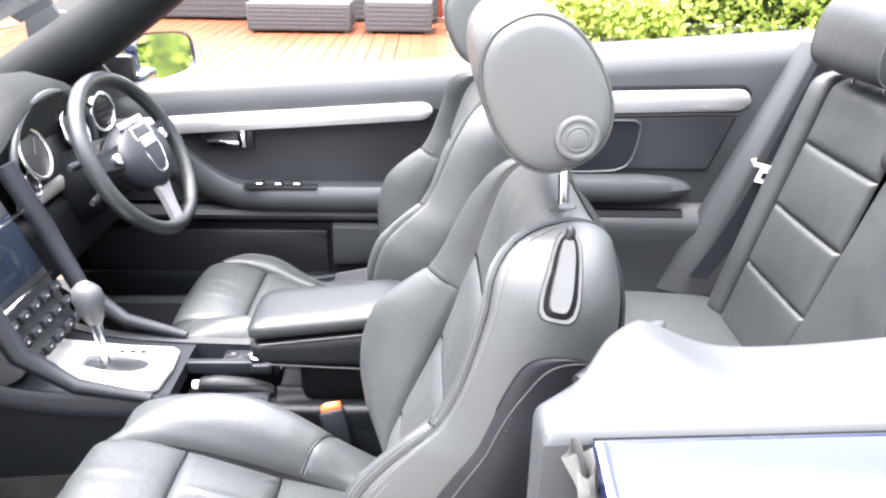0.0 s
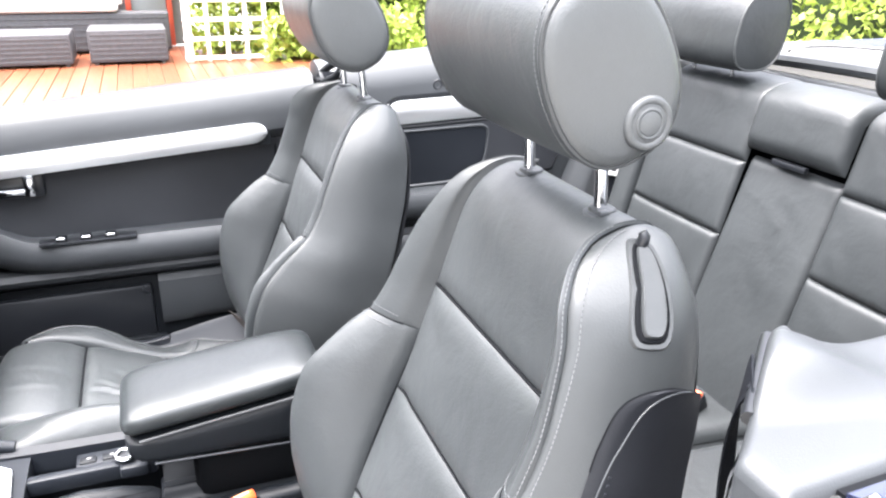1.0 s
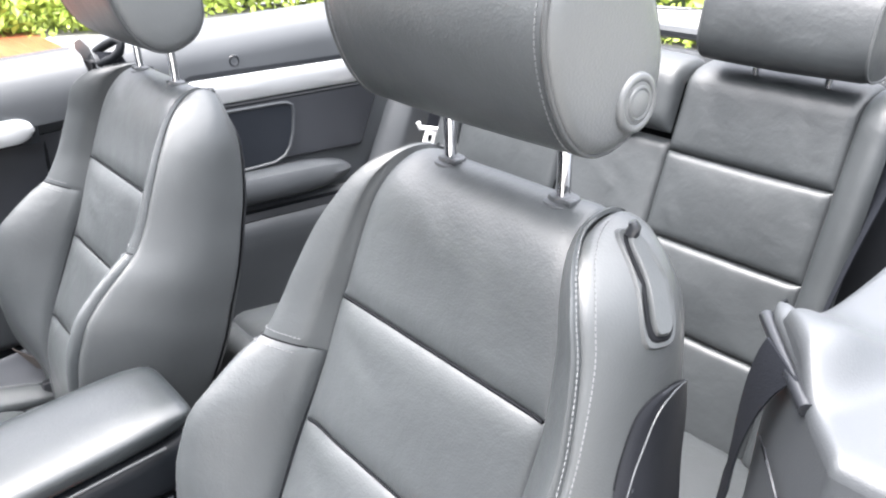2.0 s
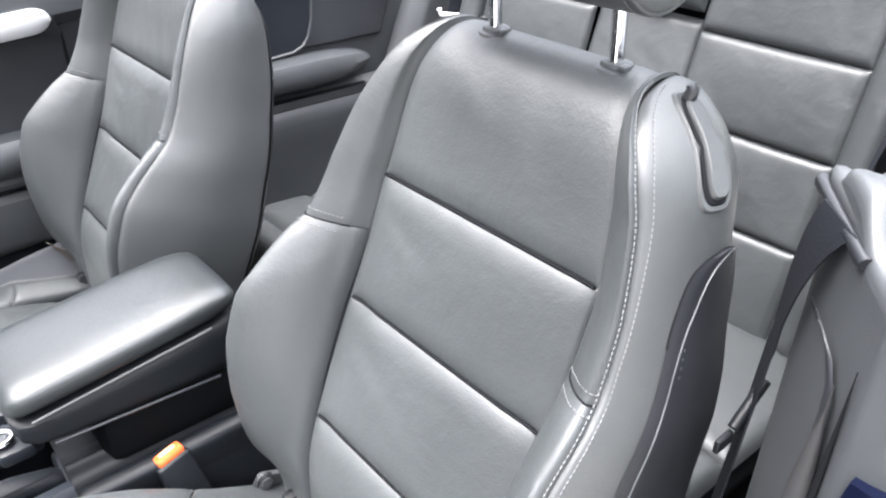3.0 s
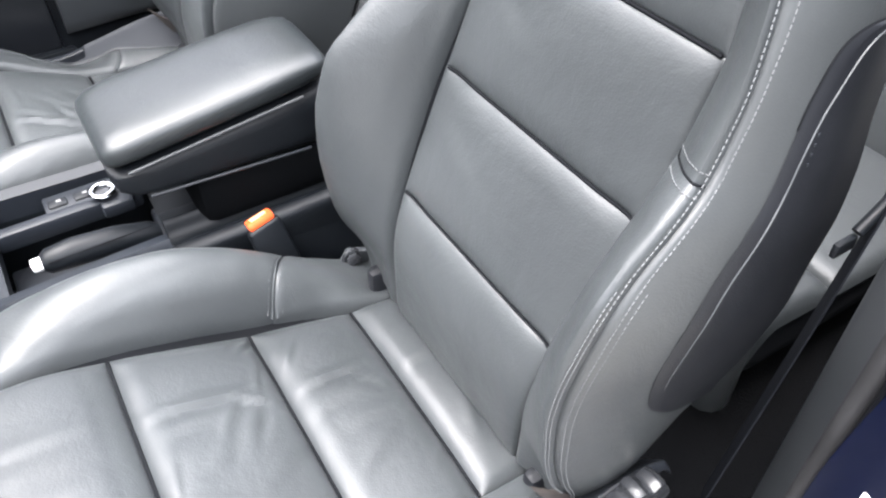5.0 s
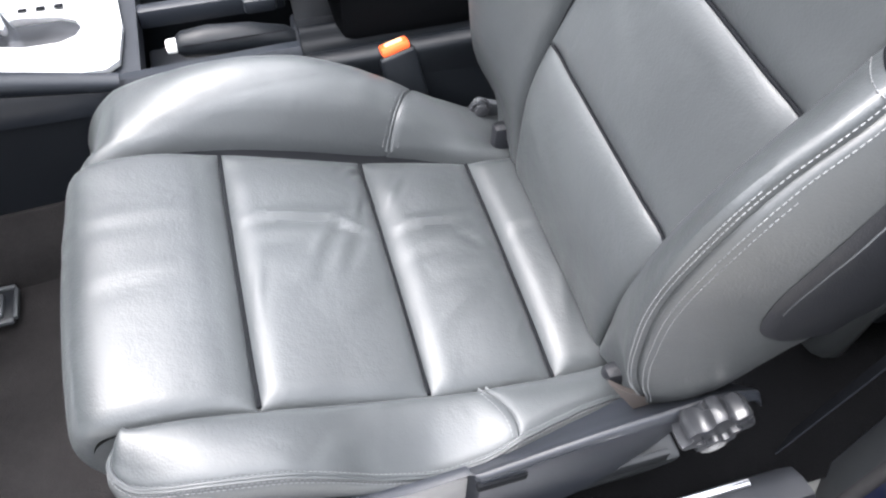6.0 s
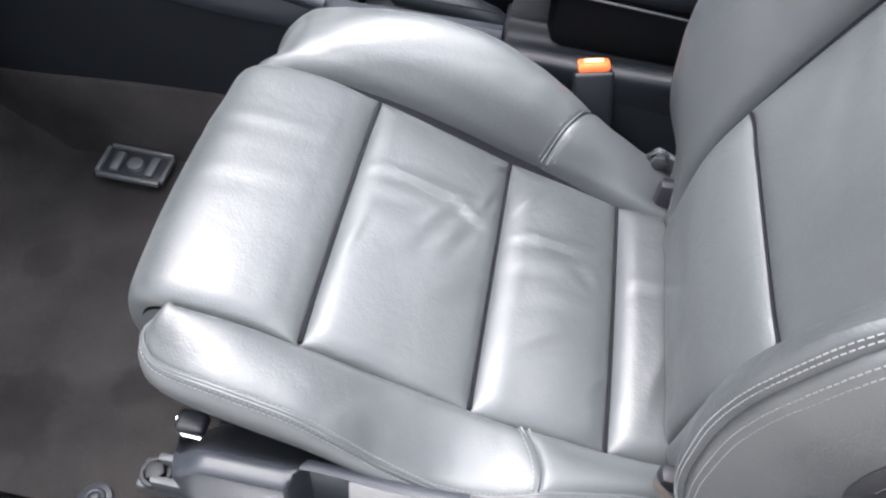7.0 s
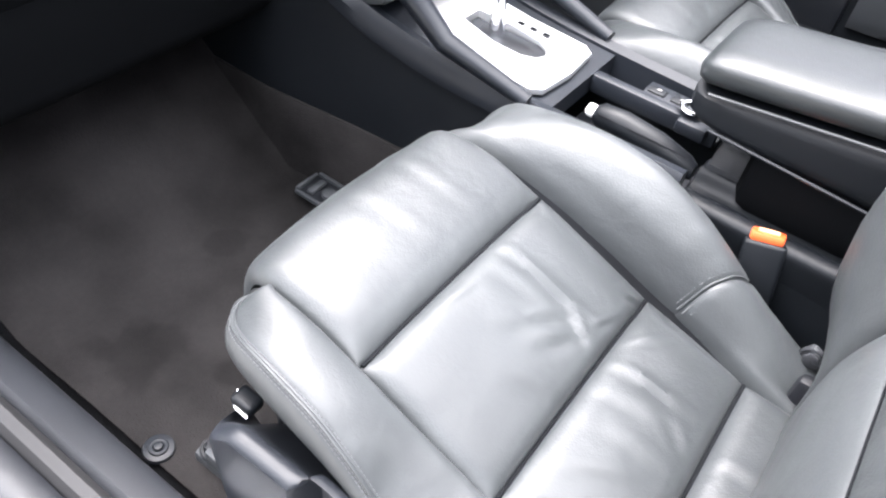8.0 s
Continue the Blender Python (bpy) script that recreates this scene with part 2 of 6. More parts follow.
def ring(centre, axis, r, wire, seg=36, wseg=10, flat=1.0):
    q = Vector(axis).to_track_quat("Z", "Y").to_matrix().to_4x4()

    def f(u, v):
        a, b = 2 * math.pi * u, 2 * math.pi * v
        rr = r + wire * math.cos(b)
        return Vector((rr * math.cos(a), rr * math.sin(a), wire * flat * math.sin(b)))
    bm = sheet(f, seg, wseg, True)
    bmesh.ops.remove_doubles(bm, verts=bm.verts, dist=1e-6)
    bm.transform(Matrix.Translation(centre) @ q)
    return bm


def stitches(points, pitch=0.0046, length=0.0030, r=0.0005):
    """Short thread stitches along a line of points."""
    bm = bmesh.new()
    pts = [Vector(p) for p in points]
    run, next_at = 0.0, 0.0
    for a, b in zip(pts, pts[1:]):
        d = (b - a).length
        if d < 1e-7:
            continue
        t = (b - a) / d
        s = t.orthogonal().normalized() * r
        w = t.cross(s.normalized()) * r
        while next_at < run + d:
            p = a + t * (next_at - run)
            q = p + t * length
            ring1 = [bm.verts.new(p + k) for k in (s, w, -s, -w)]
            ring2 = [bm.verts.new(q + k) for k in (s, w, -s, -w)]
            for j in range(4):
                bm.faces.new((ring1[j], ring1[(j + 1) % 4], ring2[(j + 1) % 4], ring2[j]))
            bm.faces.new(ring2)
            bm.faces.new(list(reversed(ring1)))
            next_at += pitch
        run += d
    return bm


def spline(rows, k):
    """Catmull-Rom through rows at parameter k in 0..1, rows given as (k, a, b)."""
    n = len(rows)
    i = 0
    while i < n - 2 and k > rows[i + 1][0]:
        i += 1
    k0, k1 = rows[i][0], rows[i + 1][0]
    t = (k - k0) / (k1 - k0)
    p1, p2 = np.array(rows[i][1:]), np.array(rows[i + 1][1:])
    p0 = np.array(rows[i - 1][1:]) if i else 2 * p1 - p2
    p3 = np.array(rows[i + 2][1:]) if i + 2 < n else 2 * p2 - p1
    m1, m2 = (p2 - p0) / 2, (p3 - p1) / 2
    return (2 * t**3 - 3 * t**2 + 1) * p1 + (t**3 - 2 * t**2 + t) * m1 + (-2 * t**3 + 3 * t**2) * p2 + (t**3 - t**2) * m2


def smooth(k):
    k = min(1.0, max(0.0, k))
    return k * k * (3 - 2 * k)


def spline3(ks, pts, k):
    """A parabola through three points at parameters ks."""
    k0, k1, k2 = ks
    a, b, c = (k - k1) * (k - k2) / ((k0 - k1) * (k0 - k2)), (k - k0) * (k - k2) / ((k1 - k0) * (k1 - k2)), (k - k0) * (k - k1) / ((k2 - k0) * (k2 - k1))
    return [a * p + b * q + c * r for p, q, r in zip(*pts)]


def leather_panel(surface, u0, u1, v0, v1, nu=26, nv=26, tuck=0.012, soft=0.022, puff=0.006, creases=(), edges=(1, 1, 1, 1)):
    """A padded panel on surface(u, v): its edges are pulled into the seams, its middle is puffed out.
    creases: rows of (u, v, angle, length, width, depth) in shares of the panel."""
    def base(a, b):
        return Vector(surface(u0 + (u1 - u0) * a, v0 + (v1 - v0) * b))
    lu = (base(1, 0.5) - base(0, 0.5)).length
    lv = (base(0.5, 1) - base(0.5, 0)).length

    def warp(k):
        return k - 0.132 * math.sin(2 * math.pi * k)

    def f(a, b):
        a, b = warp(a), warp(b)
        p = base(a, b)
        e = 1e-3
        du = base(min(a + e, 1), b) - base(max(a - e, 0), b)
        dv = base(a, min(b + e, 1)) - base(a, max(b - e, 0))
        nrm = du.cross(dv)
        nrm = nrm.normalized() if nrm.length > 1e-12 else Vector((0, 0, 1))
        drop = 1.0
        for on, d in zip(edges, (a * lu, (1 - a) * lu, b * lv, (1 - b) * lv)):
            if on:
                k = min(max(d / soft, 0.0), 1.0)
                drop *= 1 - on * (1 - k) ** 2.6
        pinch = max(on ** 2 * math.exp(-d / 0.0016) for on, d in zip(edges, (a * lu, (1 - a) * lu, b * lv, (1 - b) * lv)))
        h = tuck * (drop - 1) - 0.35 * tuck * pinch + puff * (4 * a * (1 - a) * 4 * b * (1 - b)) ** 0.6
        for cu, cv, ang, ln, wd, dep in creases:
            x, y = (a - cu) * lu, (b - cv) * lv
            x, y = x * math.cos(ang) + y * math.sin(ang), -x * math.sin(ang) + y * math.cos(ang)
            y += 0.25 * ln * math.sin(3.0 * x / max(ln, 1e-4)) * 0.12
            h += 2.3 * dep * math.exp(-(x / ln) ** 2) * ((y / wd) * math.exp(0.5 - (y / wd) ** 2))
        return p + nrm * h
    return sheet(f, nu, nv)


def line_on(surface, uv, lift=0.0005):
    """Points on a surface along (u, v) pairs, lifted off it a little."""
    out = []
    for u, v in uv:
        e = 1e-3
        p = Vector(surface(u, v))
        n = (Vector(surface(u + e, v)) - Vector(surface(u - e, v))).cross(Vector(surface(u, v + e)) - Vector(surface(u, v - e)))
        out.append(p + n.normalized() * lift)
    return out


# ---- front seats ----
def front_seat(shift, out, label):
    """A sports seat. shift: metres sideways from the passenger seat; out: -1 where its door side looks to -y, else 1."""
    yb = 0.824 + shift
    seat = thing("car_seat", label, "car seat", "front seats", at=(-0.2, yb, 0.3))

    # -- cushion --
    prof = [(0.0, -0.50, 0.405), (0.08, -0.552, 0.44), (0.16, -0.568, 0.50), (0.24, -0.545, 0.552), (0.34, -0.48, 0.559),
            (0.46, -0.408, 0.538), (0.58, -0.33, 0.508), (0.68, -0.26, 0.482), (0.78, -0.195, 0.466), (0.87, -0.133, 0.450), (1.0, -0.035, 0.437)]
    crest = {True: [(0.0, 0.0), (0.2, -0.075), (0.25, -0.038), (0.295, -0.005), (0.37, 0.020), (0.46, 0.050), (0.54, 0.070), (0.62, 0.080), (0.68, 0.075), (0.74, 0.060), (0.8, 0.040), (0.87, 0.013), (0.945, -0.022), (1.0, -0.04)],
             False: [(0.0, 0.0), (0.2, -0.005), (0.32, 0.012), (0.5, 0.026), (0.65, 0.034), (0.8, 0.036), (0.9, 0.02), (1.0, 0.0)]}

    def cushion(u, v):
        u = min(max(u, -0.02), 1.02)
        x, z = spline(prof, min(max(u, 0.0), 1.0))
        inner = (v < 0) == (out > 0)
        h = lerp_table(crest[inner], u)
        a = abs(v)
        yi = 0.149 - 0.02 * max(0.0, 0.25 - u)
        yc = 0.236 - 0.03 * max(0.0, 0.3 - u)
        bow = -0.012 * ((a / 0.5) ** 2 if a < 0.5 else max(0.0, 1 - (a - 0.5) / 0.3))
        rows = [(0.0, 0.0, 0.0), (0.3, yi * 0.62, 0.0), (0.5, yi, 0.0), (0.66, yi + 0.45 * (yc - yi), h * 0.72 + 0.004), (0.8, yc, h), (0.9, yc + 0.012, h - 0.045), (1.0, yc + 0.004, min(-0.05, 0.462 - z))]
        if inner:
            rows[3:] = [(0.62, yi + 0.34 * (yc - yi), h * 0.72 + 0.003), (0.76, yi + 0.78 * (yc - yi), h), (0.88, yc + 0.010, h * 0.55 - 0.012), (1.0, yc + 0.013, min(-0.05, 0.462 - z))]
        y, dz = spline(rows, min(a, 1.0))
        return Vector((x + (0.003 * (a / 0.5) ** 2 if u < 0.3 and a < 0.5 else 0.003 if u < 0.3 else 0), yb + math.copysign(y, v), z + dz + bow * 0.3))

    cuts = [0.0, 0.46, 0.68, 0.87, 1.0]
    # wrinkles worn into each cushion panel: (along, across from the door side, angle, length, width, depth)
    folds = [
        ((0.62, 0.66, 0.05, 0.05, 0.010, 0.0004), (0.74, 0.45, 0.2, 0.03, 0.010, 0.0004), (0.90, 0.50, 0.5, 0.014, 0.005, 0.0003), (0.92, 0.30, -0.4, 0.014, 0.005, 0.0003)),
        ((0.42, 0.66, 0.10, 0.050, 0.0060, 0.0022), (0.74, 0.63, -0.30, 0.030, 0.0060, 0.0020), (0.58, 0.57, 0.95, 0.020, 0.0060, 0.0020), (0.70, 0.52, 1.05, 0.024, 0.0070, 0.0015),
         (0.50, 0.46, 0.60, 0.030, 0.0080, 0.0010), (0.86, 0.72, 1.25, 0.018, 0.0050, 0.0010), (0.30, 0.58, 0.30, 0.025, 0.0070, 0.0010), (0.80, 0.36, 0.50, 0.025, 0.0080, 0.0010),
         (0.90, 0.92, 0.9, 0.016, 0.0045, 0.0010), (0.80, 0.95, 1.2, 0.014, 0.0040, 0.0008), (0.12, 0.40, 1.4, 0.020, 0.0060, 0.0006)),
        ((0.45, 0.64, 0.14, 0.042, 0.0060, 0.0020), (0.32, 0.53, 0.30, 0.028, 0.0070, 0.0011), (0.60, 0.43, 0.20, 0.036, 0.0080, 0.0011), (0.50, 0.30, 0.50, 0.032, 0.0090, 0.0009),
         (0.75, 0.57, -0.5, 0.022, 0.0060, 0.0010), (0.20, 0.80, 0.9, 0.020, 0.0050, 0.0009), (0.90, 0.20, 0.8, 0.016, 0.0050, 0.0008)),
        ((0.40, 0.60, 0.2, 0.030, 0.008, 0.0010), (0.50, 0.30, 1.3, 0.040, 0.010, 0.0008)),
    ]
    if out > 0:
        folds = [tuple((a, 1 - b, -ang, ln, wd, dep) for a, b, ang, ln, wd, dep in rows) for rows in folds]
    for k, (a, b) in enumerate(zip(cuts, cuts[1:])):
        part("seat_panel", leather_panel(cushion, a, b, -0.5, 0.5, 60 if k == 0 else 52, 84, tuck=0.0105, soft=0.026, puff=0.007, creases=folds[k]), LEATHER, seat)
    # dark tube along each cushion seam, standing in for the groove's own shade
    for a in cuts[1:-1]:
        part("seam", tube(line_on(cushion, [(a, -0.49 + 0.98 * i / 30) for i in range(31)], -0.0100), 0.0021, 6), SEAM, seat)
    # inner bolster: one rounded roll with a cross seam
    sgn_in = -out
    va, vb = sorted((0.5 * sgn_in, 1.0 * sgn_in))
    seams = (0.5, 0.18, 1, 0) if sgn_in > 0 else (0.5, 0.18, 0, 1)

    def inner_roll(u, v):
        lean = 0.075 * (1 - min(1.0, (abs(v) - 0.5) / 0.28)) * math.exp(-((u - 0.8) / 0.16) ** 2)
        return cushion(u - lean, v)
    part("seat_bolster", leather_panel(inner_roll, 0.2, 0.8, va, vb, 56, 30, tuck=0.012, soft=0.014, puff=0.003, edges=seams), LEATHER, seat)
    part("seat_bolster", leather_panel(inner_roll, 0.8, 1.0, va, vb, 20, 30, tuck=0.012, soft=0.012, puff=0.003, creases=((0.75, 0.3, 1.6, 0.03, 0.008, 0.003),), edges=(0.18, 1) + seams[2:]), LEATHER, seat)
    for du in (0.795, 0.805):
        part("piping", tube(line_on(inner_roll, [(du, sgn_in * (0.52 + 0.38 * i / 20)) for i in range(21)], -0.0012), 0.0014, 6), LEATHER, seat)
    for du in (0.786, 0.814):
        part("stitching", stitches(line_on(inner_roll, [(du, sgn_in * (0.53 + 0.36 * i / 20)) for i in range(21)], 0.0)), STITCH, seat)

    # outer bolster: a flat top edged by a piped crest that turns round the front corner, and a short side below
    plan_crest = [(0.0, -0.521, 0.158), (0.05, -0.528, 0.173), (0.10, -0.522, 0.188), (0.16, -0.504, 0.201), (0.25, -0.46, 0.211), (0.4, -0.385, 0.217), (0.6, -0.285, 0.222), (0.72, -0.225, 0.220), (0.8, -0.185, 0.211), (0.9, -0.12, 0.196), (1.0, -0.04, 0.186)]
    plan_inner = [(0.0, -0.514, 0.149), (0.10, -0.505, 0.149), (0.25, -0.465, 0.149), (0.4, -0.39, 0.149), (0.6, -0.28, 0.149), (0.8, -0.16, 0.149), (1.0, -0.04, 0.149)]
    table_u = [(spline(prof, 0.3 + 0.7 * i / 60)[0], 0.3 + 0.7 * i / 60) for i in range(61)]

    def outer(k, q):
        a = abs(q)
        k = min(max(k, 0.0), 1.0)
        top = min(a / 0.6, 1.0)
        k = min(max(k - 0.07 * (1 - top) ** 1.5 * math.exp(-((k - 0.78) / 0.1) ** 2), 0.0), 1.0)
        px, py = spline(plan_inner, k)
        cx, cy = spline(plan_crest, k)
        x, y = px + (cx - px) * top, py + (cy - py) * top
        u = lerp_table(table_u, x)
        h = lerp_table([(0.3, -0.014), (0.39, 0.0), (0.47, 0.006), (0.53, -0.002), (0.59, -0.016), (0.65, -0.021), (0.72, -0.008), (0.785, 0.012), (0.89, 0.018), (1.0, 0.0)], u)
        z = spline(prof, u)[1] + h * min(1.0, top * 1.3) - 0.005 + 0.005 * math.sin(math.pi * top)
        if a > 0.6:
            k0, k1 = max(k - 0.01, 0.0), min(k + 0.01, 1.0)
            tx, ty = spline(plan_crest, k1) - spline(plan_crest, k0)
            ln = math.hypot(tx, ty)
            nx, ny = -ty / ln, tx / ln
            d = (a - 0.6) / 0.4
            o = 0.011 * math.sin(min(1.0, d * 1.6) * math.pi * 0.5) - 0.012 * d * d
            x, y = x + nx * o, y + ny * o
            z += (lerp_table([(0.0, 0.488), (0.2, 0.492), (0.4, 0.475), (0.6, 0.440), (0.72, 0.432), (0.85, 0.44), (1.0, 0.43)], k) - z) * d
        return Vector((x, yb + out * y, z))

    def span(q0, q1):
        return sorted((q0 * out, q1 * out))
    flip = out > 0
    part("seat_bolster", leather_panel(outer, 0.0, 0.78, *span(0, 0.6), 60, 20, tuck=0.012, soft=0.014, puff=0.002, edges=(0.2, 0.2, 1, 0.25) if flip else (0.2, 0.2, 0.25, 1)), LEATHER, seat)
    part("seat_bolster", leather_panel(outer, 0.78, 1.0, *span(0, 0.6), 20, 18, tuck=0.010, soft=0.010, puff=0.003, creases=((0.75, 0.4, 1.6, 0.03, 0.008, 0.003),), edges=(0.22, 1, 1, 0.25) if flip else (0.22, 1, 0.25, 1)), LEATHER, seat)
    part("seat_side", leather_panel(outer, 0.0, 1.0, *span(0.6, 1.0), 70, 12, tuck=0.004, soft=0.008, puff=0.001, edges=(0, 0, 1, 0) if flip else (0, 0, 0, 1)), SIDE_LEATHER, seat)
    for q in (0.585, 0.604):
        part("piping", tube(line_on(outer, [(0.99 * i / 90, out * q) for i in range(91)], 0.0006), 0.0018, 8), LEATHER, seat)
    for dk in (0.774, 0.786):
        part("piping", tube(line_on(outer, [(dk, out * (0.03 + 0.54 * i / 24)) for i in range(25)], -0.0026), 0.0014, 8), LEATHER, seat)
    for q, lift in ((0.568, 0.0002), (0.624, 0.0003), (0.644, 0.0004)):
        part("stitching", stitches(line_on(outer, [(0.02 + 0.95 * i / 90, out * q) for i in range(91)], lift)), STITCH, seat)
    for dk in (0.764, 0.796):
        part("stitching", stitches(line_on(outer, [(dk, out * (0.06 + 0.48 * i / 24)) for i in range(25)], 0.0)), STITCH, seat)
    # closed ends of the front roll
    for sign in (-1, 1):
        def roll_end(u, v):
            p = cushion(0.36 * u, 0.497 * sign) + Vector((0.010 * (1 - u), 0, -0.012))
            c = Vector((-0.47, yb + sign * 0.150, 0.47))
            p = p + (c - p).normalized() * 0.006
            return p * (1 - v) + c * v
        part("roll_end", sheet(roll_end, 30, 4), SIDE_LEATHER, seat)
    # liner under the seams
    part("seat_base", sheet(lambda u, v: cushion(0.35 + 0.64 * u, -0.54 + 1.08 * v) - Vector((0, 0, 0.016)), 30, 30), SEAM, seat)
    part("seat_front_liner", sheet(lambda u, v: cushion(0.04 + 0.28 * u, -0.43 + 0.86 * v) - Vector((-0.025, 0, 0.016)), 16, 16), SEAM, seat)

    # -- backrest --
    def centre(s):
        x, z, n = -0.085, 0.425, 60
        step, ang = s / n, 0.0
        for i in range(n):
            ang = radians(lerp_table([(0.0, 0.0), (0.10, 0.0), (0.19, 20), (0.26, 25.5), (0.36, 21.5), (0.45, 18), (0.58, 17), (0.64, 45), (0.69, 100), (0.775, 165)], (i + 0.5) * step))
            x, z = x + math.sin(ang) * step, z + math.cos(ang) * step
        return x, z, ang

    cache = {}
    side_mid = [(0.45, 0.065, 0.2205, 0.842), (0.5, 0.083, 0.208, 0.889), (0.55, 0.101, 0.1985, 0.940), (0.58, 0.112, 0.1926, 0.970), (0.60, 0.120, 0.1860, 0.988), (0.62, 0.128, 0.1764, 1.004), (0.64, 0.138, 0.1638, 1.017), (0.66, 0.1475, 0.148, 1.028), (0.68, 0.1575, 0.1316, 1.033), (0.705, 0.166, 0.117, 1.030)]
    side_rear = [(0.45, 0.140, 0.2095, 0.817), (0.5, 0.155, 0.194, 0.866), (0.55, 0.166, 0.1795, 0.912), (0.58, 0.171, 0.1706, 0.938), (0.60, 0.173, 0.164, 0.956), (0.62, 0.174, 0.1554, 0.972), (0.64, 0.1735, 0.1448, 0.986), (0.66, 0.172, 0.131, 0.998), (0.68, 0.1695, 0.1186, 1.007), (0.705, 0.166, 0.1075, 1.014)]

    def back(s, v):
        a = abs(v)
        key = round(s, 5)
        if key not in cache:
            cache[key] = centre(s)
        x, z, ang = cache[key]
        yi = lerp_table([(0.0, 0.125), (0.2, 0.130), (0.35, 0.14), (0.48, 0.14), (0.56, 0.129), (0.60, 0.119), (0.64, 0.108), (0.7, 0.10)], s)
        yc = lerp_table([(0.0, 0.2), (0.06, 0.206), (0.12, 0.213), (0.17, 0.211), (0.22, 0.211), (0.27, 0.2135), (0.32, 0.214), (0.36, 0.21), (0.40, 0.207), (0.44, 0.199), (0.5, 0.19), (0.56, 0.177), (0.60, 0.163), (0.62, 0.147), (0.645, 0.125), (0.66, 0.119), (0.70, 0.115), (0.74, 0.11)], s)
        inner = (v < 0) == (out > 0)
        if inner and s > 0.5:
            yi = lerp_table([(0.5, 0.138), (0.58, 0.134), (0.66, 0.122), (0.7, 0.115)], s)
            yc = lerp_table([(0.5, 0.19), (0.56, 0.178), (0.60, 0.165), (0.625, 0.155), (0.64, 0.147), (0.66, 0.136), (0.70, 0.127), (0.74, 0.12)], s)
        b = lerp_table([(0.0, -0.01), (0.06, -0.005), (0.12, 0.019), (0.17, 0.04), (0.22, 0.064), (0.27, 0.080), (0.32, 0.084), (0.36, 0.073), (0.40, 0.055), (0.44, 0.034), (0.5, 0.027), (0.56, 0.028), (0.60, 0.033), (0.62, 0.029), (0.645, 0.014), (0.66, 0.006), (0.7, 0.0)], s)
        if inner and s > 0.5:
            b = lerp_table([(0.5, 0.027), (0.56, 0.021), (0.60, 0.013), (0.63, 0.007), (0.66, 0.002), (0.7, 0.0)], s)
        ridge = lerp_table([(0.0, 0.0), (0.1, 0.0), (0.2, 0.006), (0.3, 0.010), (0.42, 0.008), (0.5, 0.006), (0.6, 0.003), (0.66, 0.0)], s)
        swell = lerp_table([(0.0, 0.012), (0.2, 0.016), (0.3, 0.02), (0.36, 0.023), (0.44, 0.024), (0.5, 0.018), (0.56, 0.017), (0.6, 0.018), (0.65, 0.022), (0.7, 0.022), (0.74, 0.012)], s)
        tail = lerp_table([(0.0, 0.0), (0.2, 0.006), (0.36, 0.014), (0.43, 0.014), (0.5, 0.004), (0.57, 0.004), (0.62, 0.012), (0.66, 0.022), (0.7, 0.022), (0.74, 0.02)], s)
        edge = lerp_table([(0.0, -0.09), (0.08, -0.105), (0.2, -0.135), (0.28, -0.128), (0.4, -0.118), (0.55, -0.118), (0.6, -0.112), (0.66, -0.082), (0.70, -0.05), (0.8, -0.045)], s)
        rows = [(0.0, 0.0, 0.0), (0.3, yi * 0.6, 0.0), (0.5, yi, 0.002), (0.62, yi + 0.38 * (yc - yi), b * 0.60 + ridge * 0.6), (0.72, yi + 0.76 * (yc - yi), b * 0.98 + ridge), (0.8, yc, b), (0.9, yc + swell, (b + edge) * 0.45), (1.0, yc + tail, edge)]
        y, n = spline(rows, min(a, 1.0))
        yy = yb - 0.006 - 0.03 * min(s, 0.7) + math.copysign(y, v)
        low = Vector((x - math.cos(ang) * n, yy, z + math.sin(ang) * n))
        if a > 0.8 and s > 0.45:
            # the shoulder: side and rear edge close over the top in one rounded form
            p = Vector((x - math.cos(ang) * b, yc, z + math.sin(ang) * b))
            mid, far = ([lerp_table([(r[0], r[i]) for r in rows], s) for i in (1, 2, 3)] for rows in (side_mid, side_rear))
            x, y, z = spline3((0.8, 0.9, 1.0), (p, mid, far), min(a, 1.0))
            top = Vector((x, yb - 0.006 - 0.03 * min(s, 0.7) + math.copysign(y, v), z))
            return low.lerp(top, smooth((s - 0.45) / 0.12))
        return low

    marks = [0.015, 0.205, 0.352, 0.495, 0.705]
    for k, (a, b) in enumerate(zip(marks, marks[1:])):
        part("back_panel", leather_panel(back, a, b, -0.5, 0.5, 40 if k == 3 else 38, 40, tuck=0.006, soft=0.030, puff=0.005 if k < 3 else 0.002,
                                         creases=((0.25, 0.3, 0.4, 0.04, 0.012, 0.0004), (0.6, 0.75, 1.2, 0.05, 0.014, 0.0004))), LEATHER, seat)
    # the same on the backrest: seam tubes that darken the grooves like shade
    for a in marks[1:-1]:
        part("seam", tube(line_on(back, [(a, -0.49 + 0.98 * i / 24) for i in range(25)], -0.0052), 0.0017, 6), SEAM, seat)
    for sign in (-1, 1):
        va, vb = sorted((0.5 * sign, 0.8 * sign))
        part("back_bolster", leather_panel(back, 0.015, 0.43, va, vb, 36, 18, tuck=0.012, soft=0.016, puff=0.002, edges=(1, 0.1, 1, 0.2) if sign > 0 else (1, 0.1, 0.2, 1)), LEATHER, seat)
        part("back_bolster", leather_panel(back, 0.43, 0.705, va, vb, 40, 16, tuck=0.010, soft=0.014, puff=0.001, edges=(0.12, 0.6, 1, 0.25) if sign > 0 else (0.12, 0.6, 0.25, 1)), LEATHER, seat)
        va, vb = sorted((0.8 * sign, 1.0 * sign))
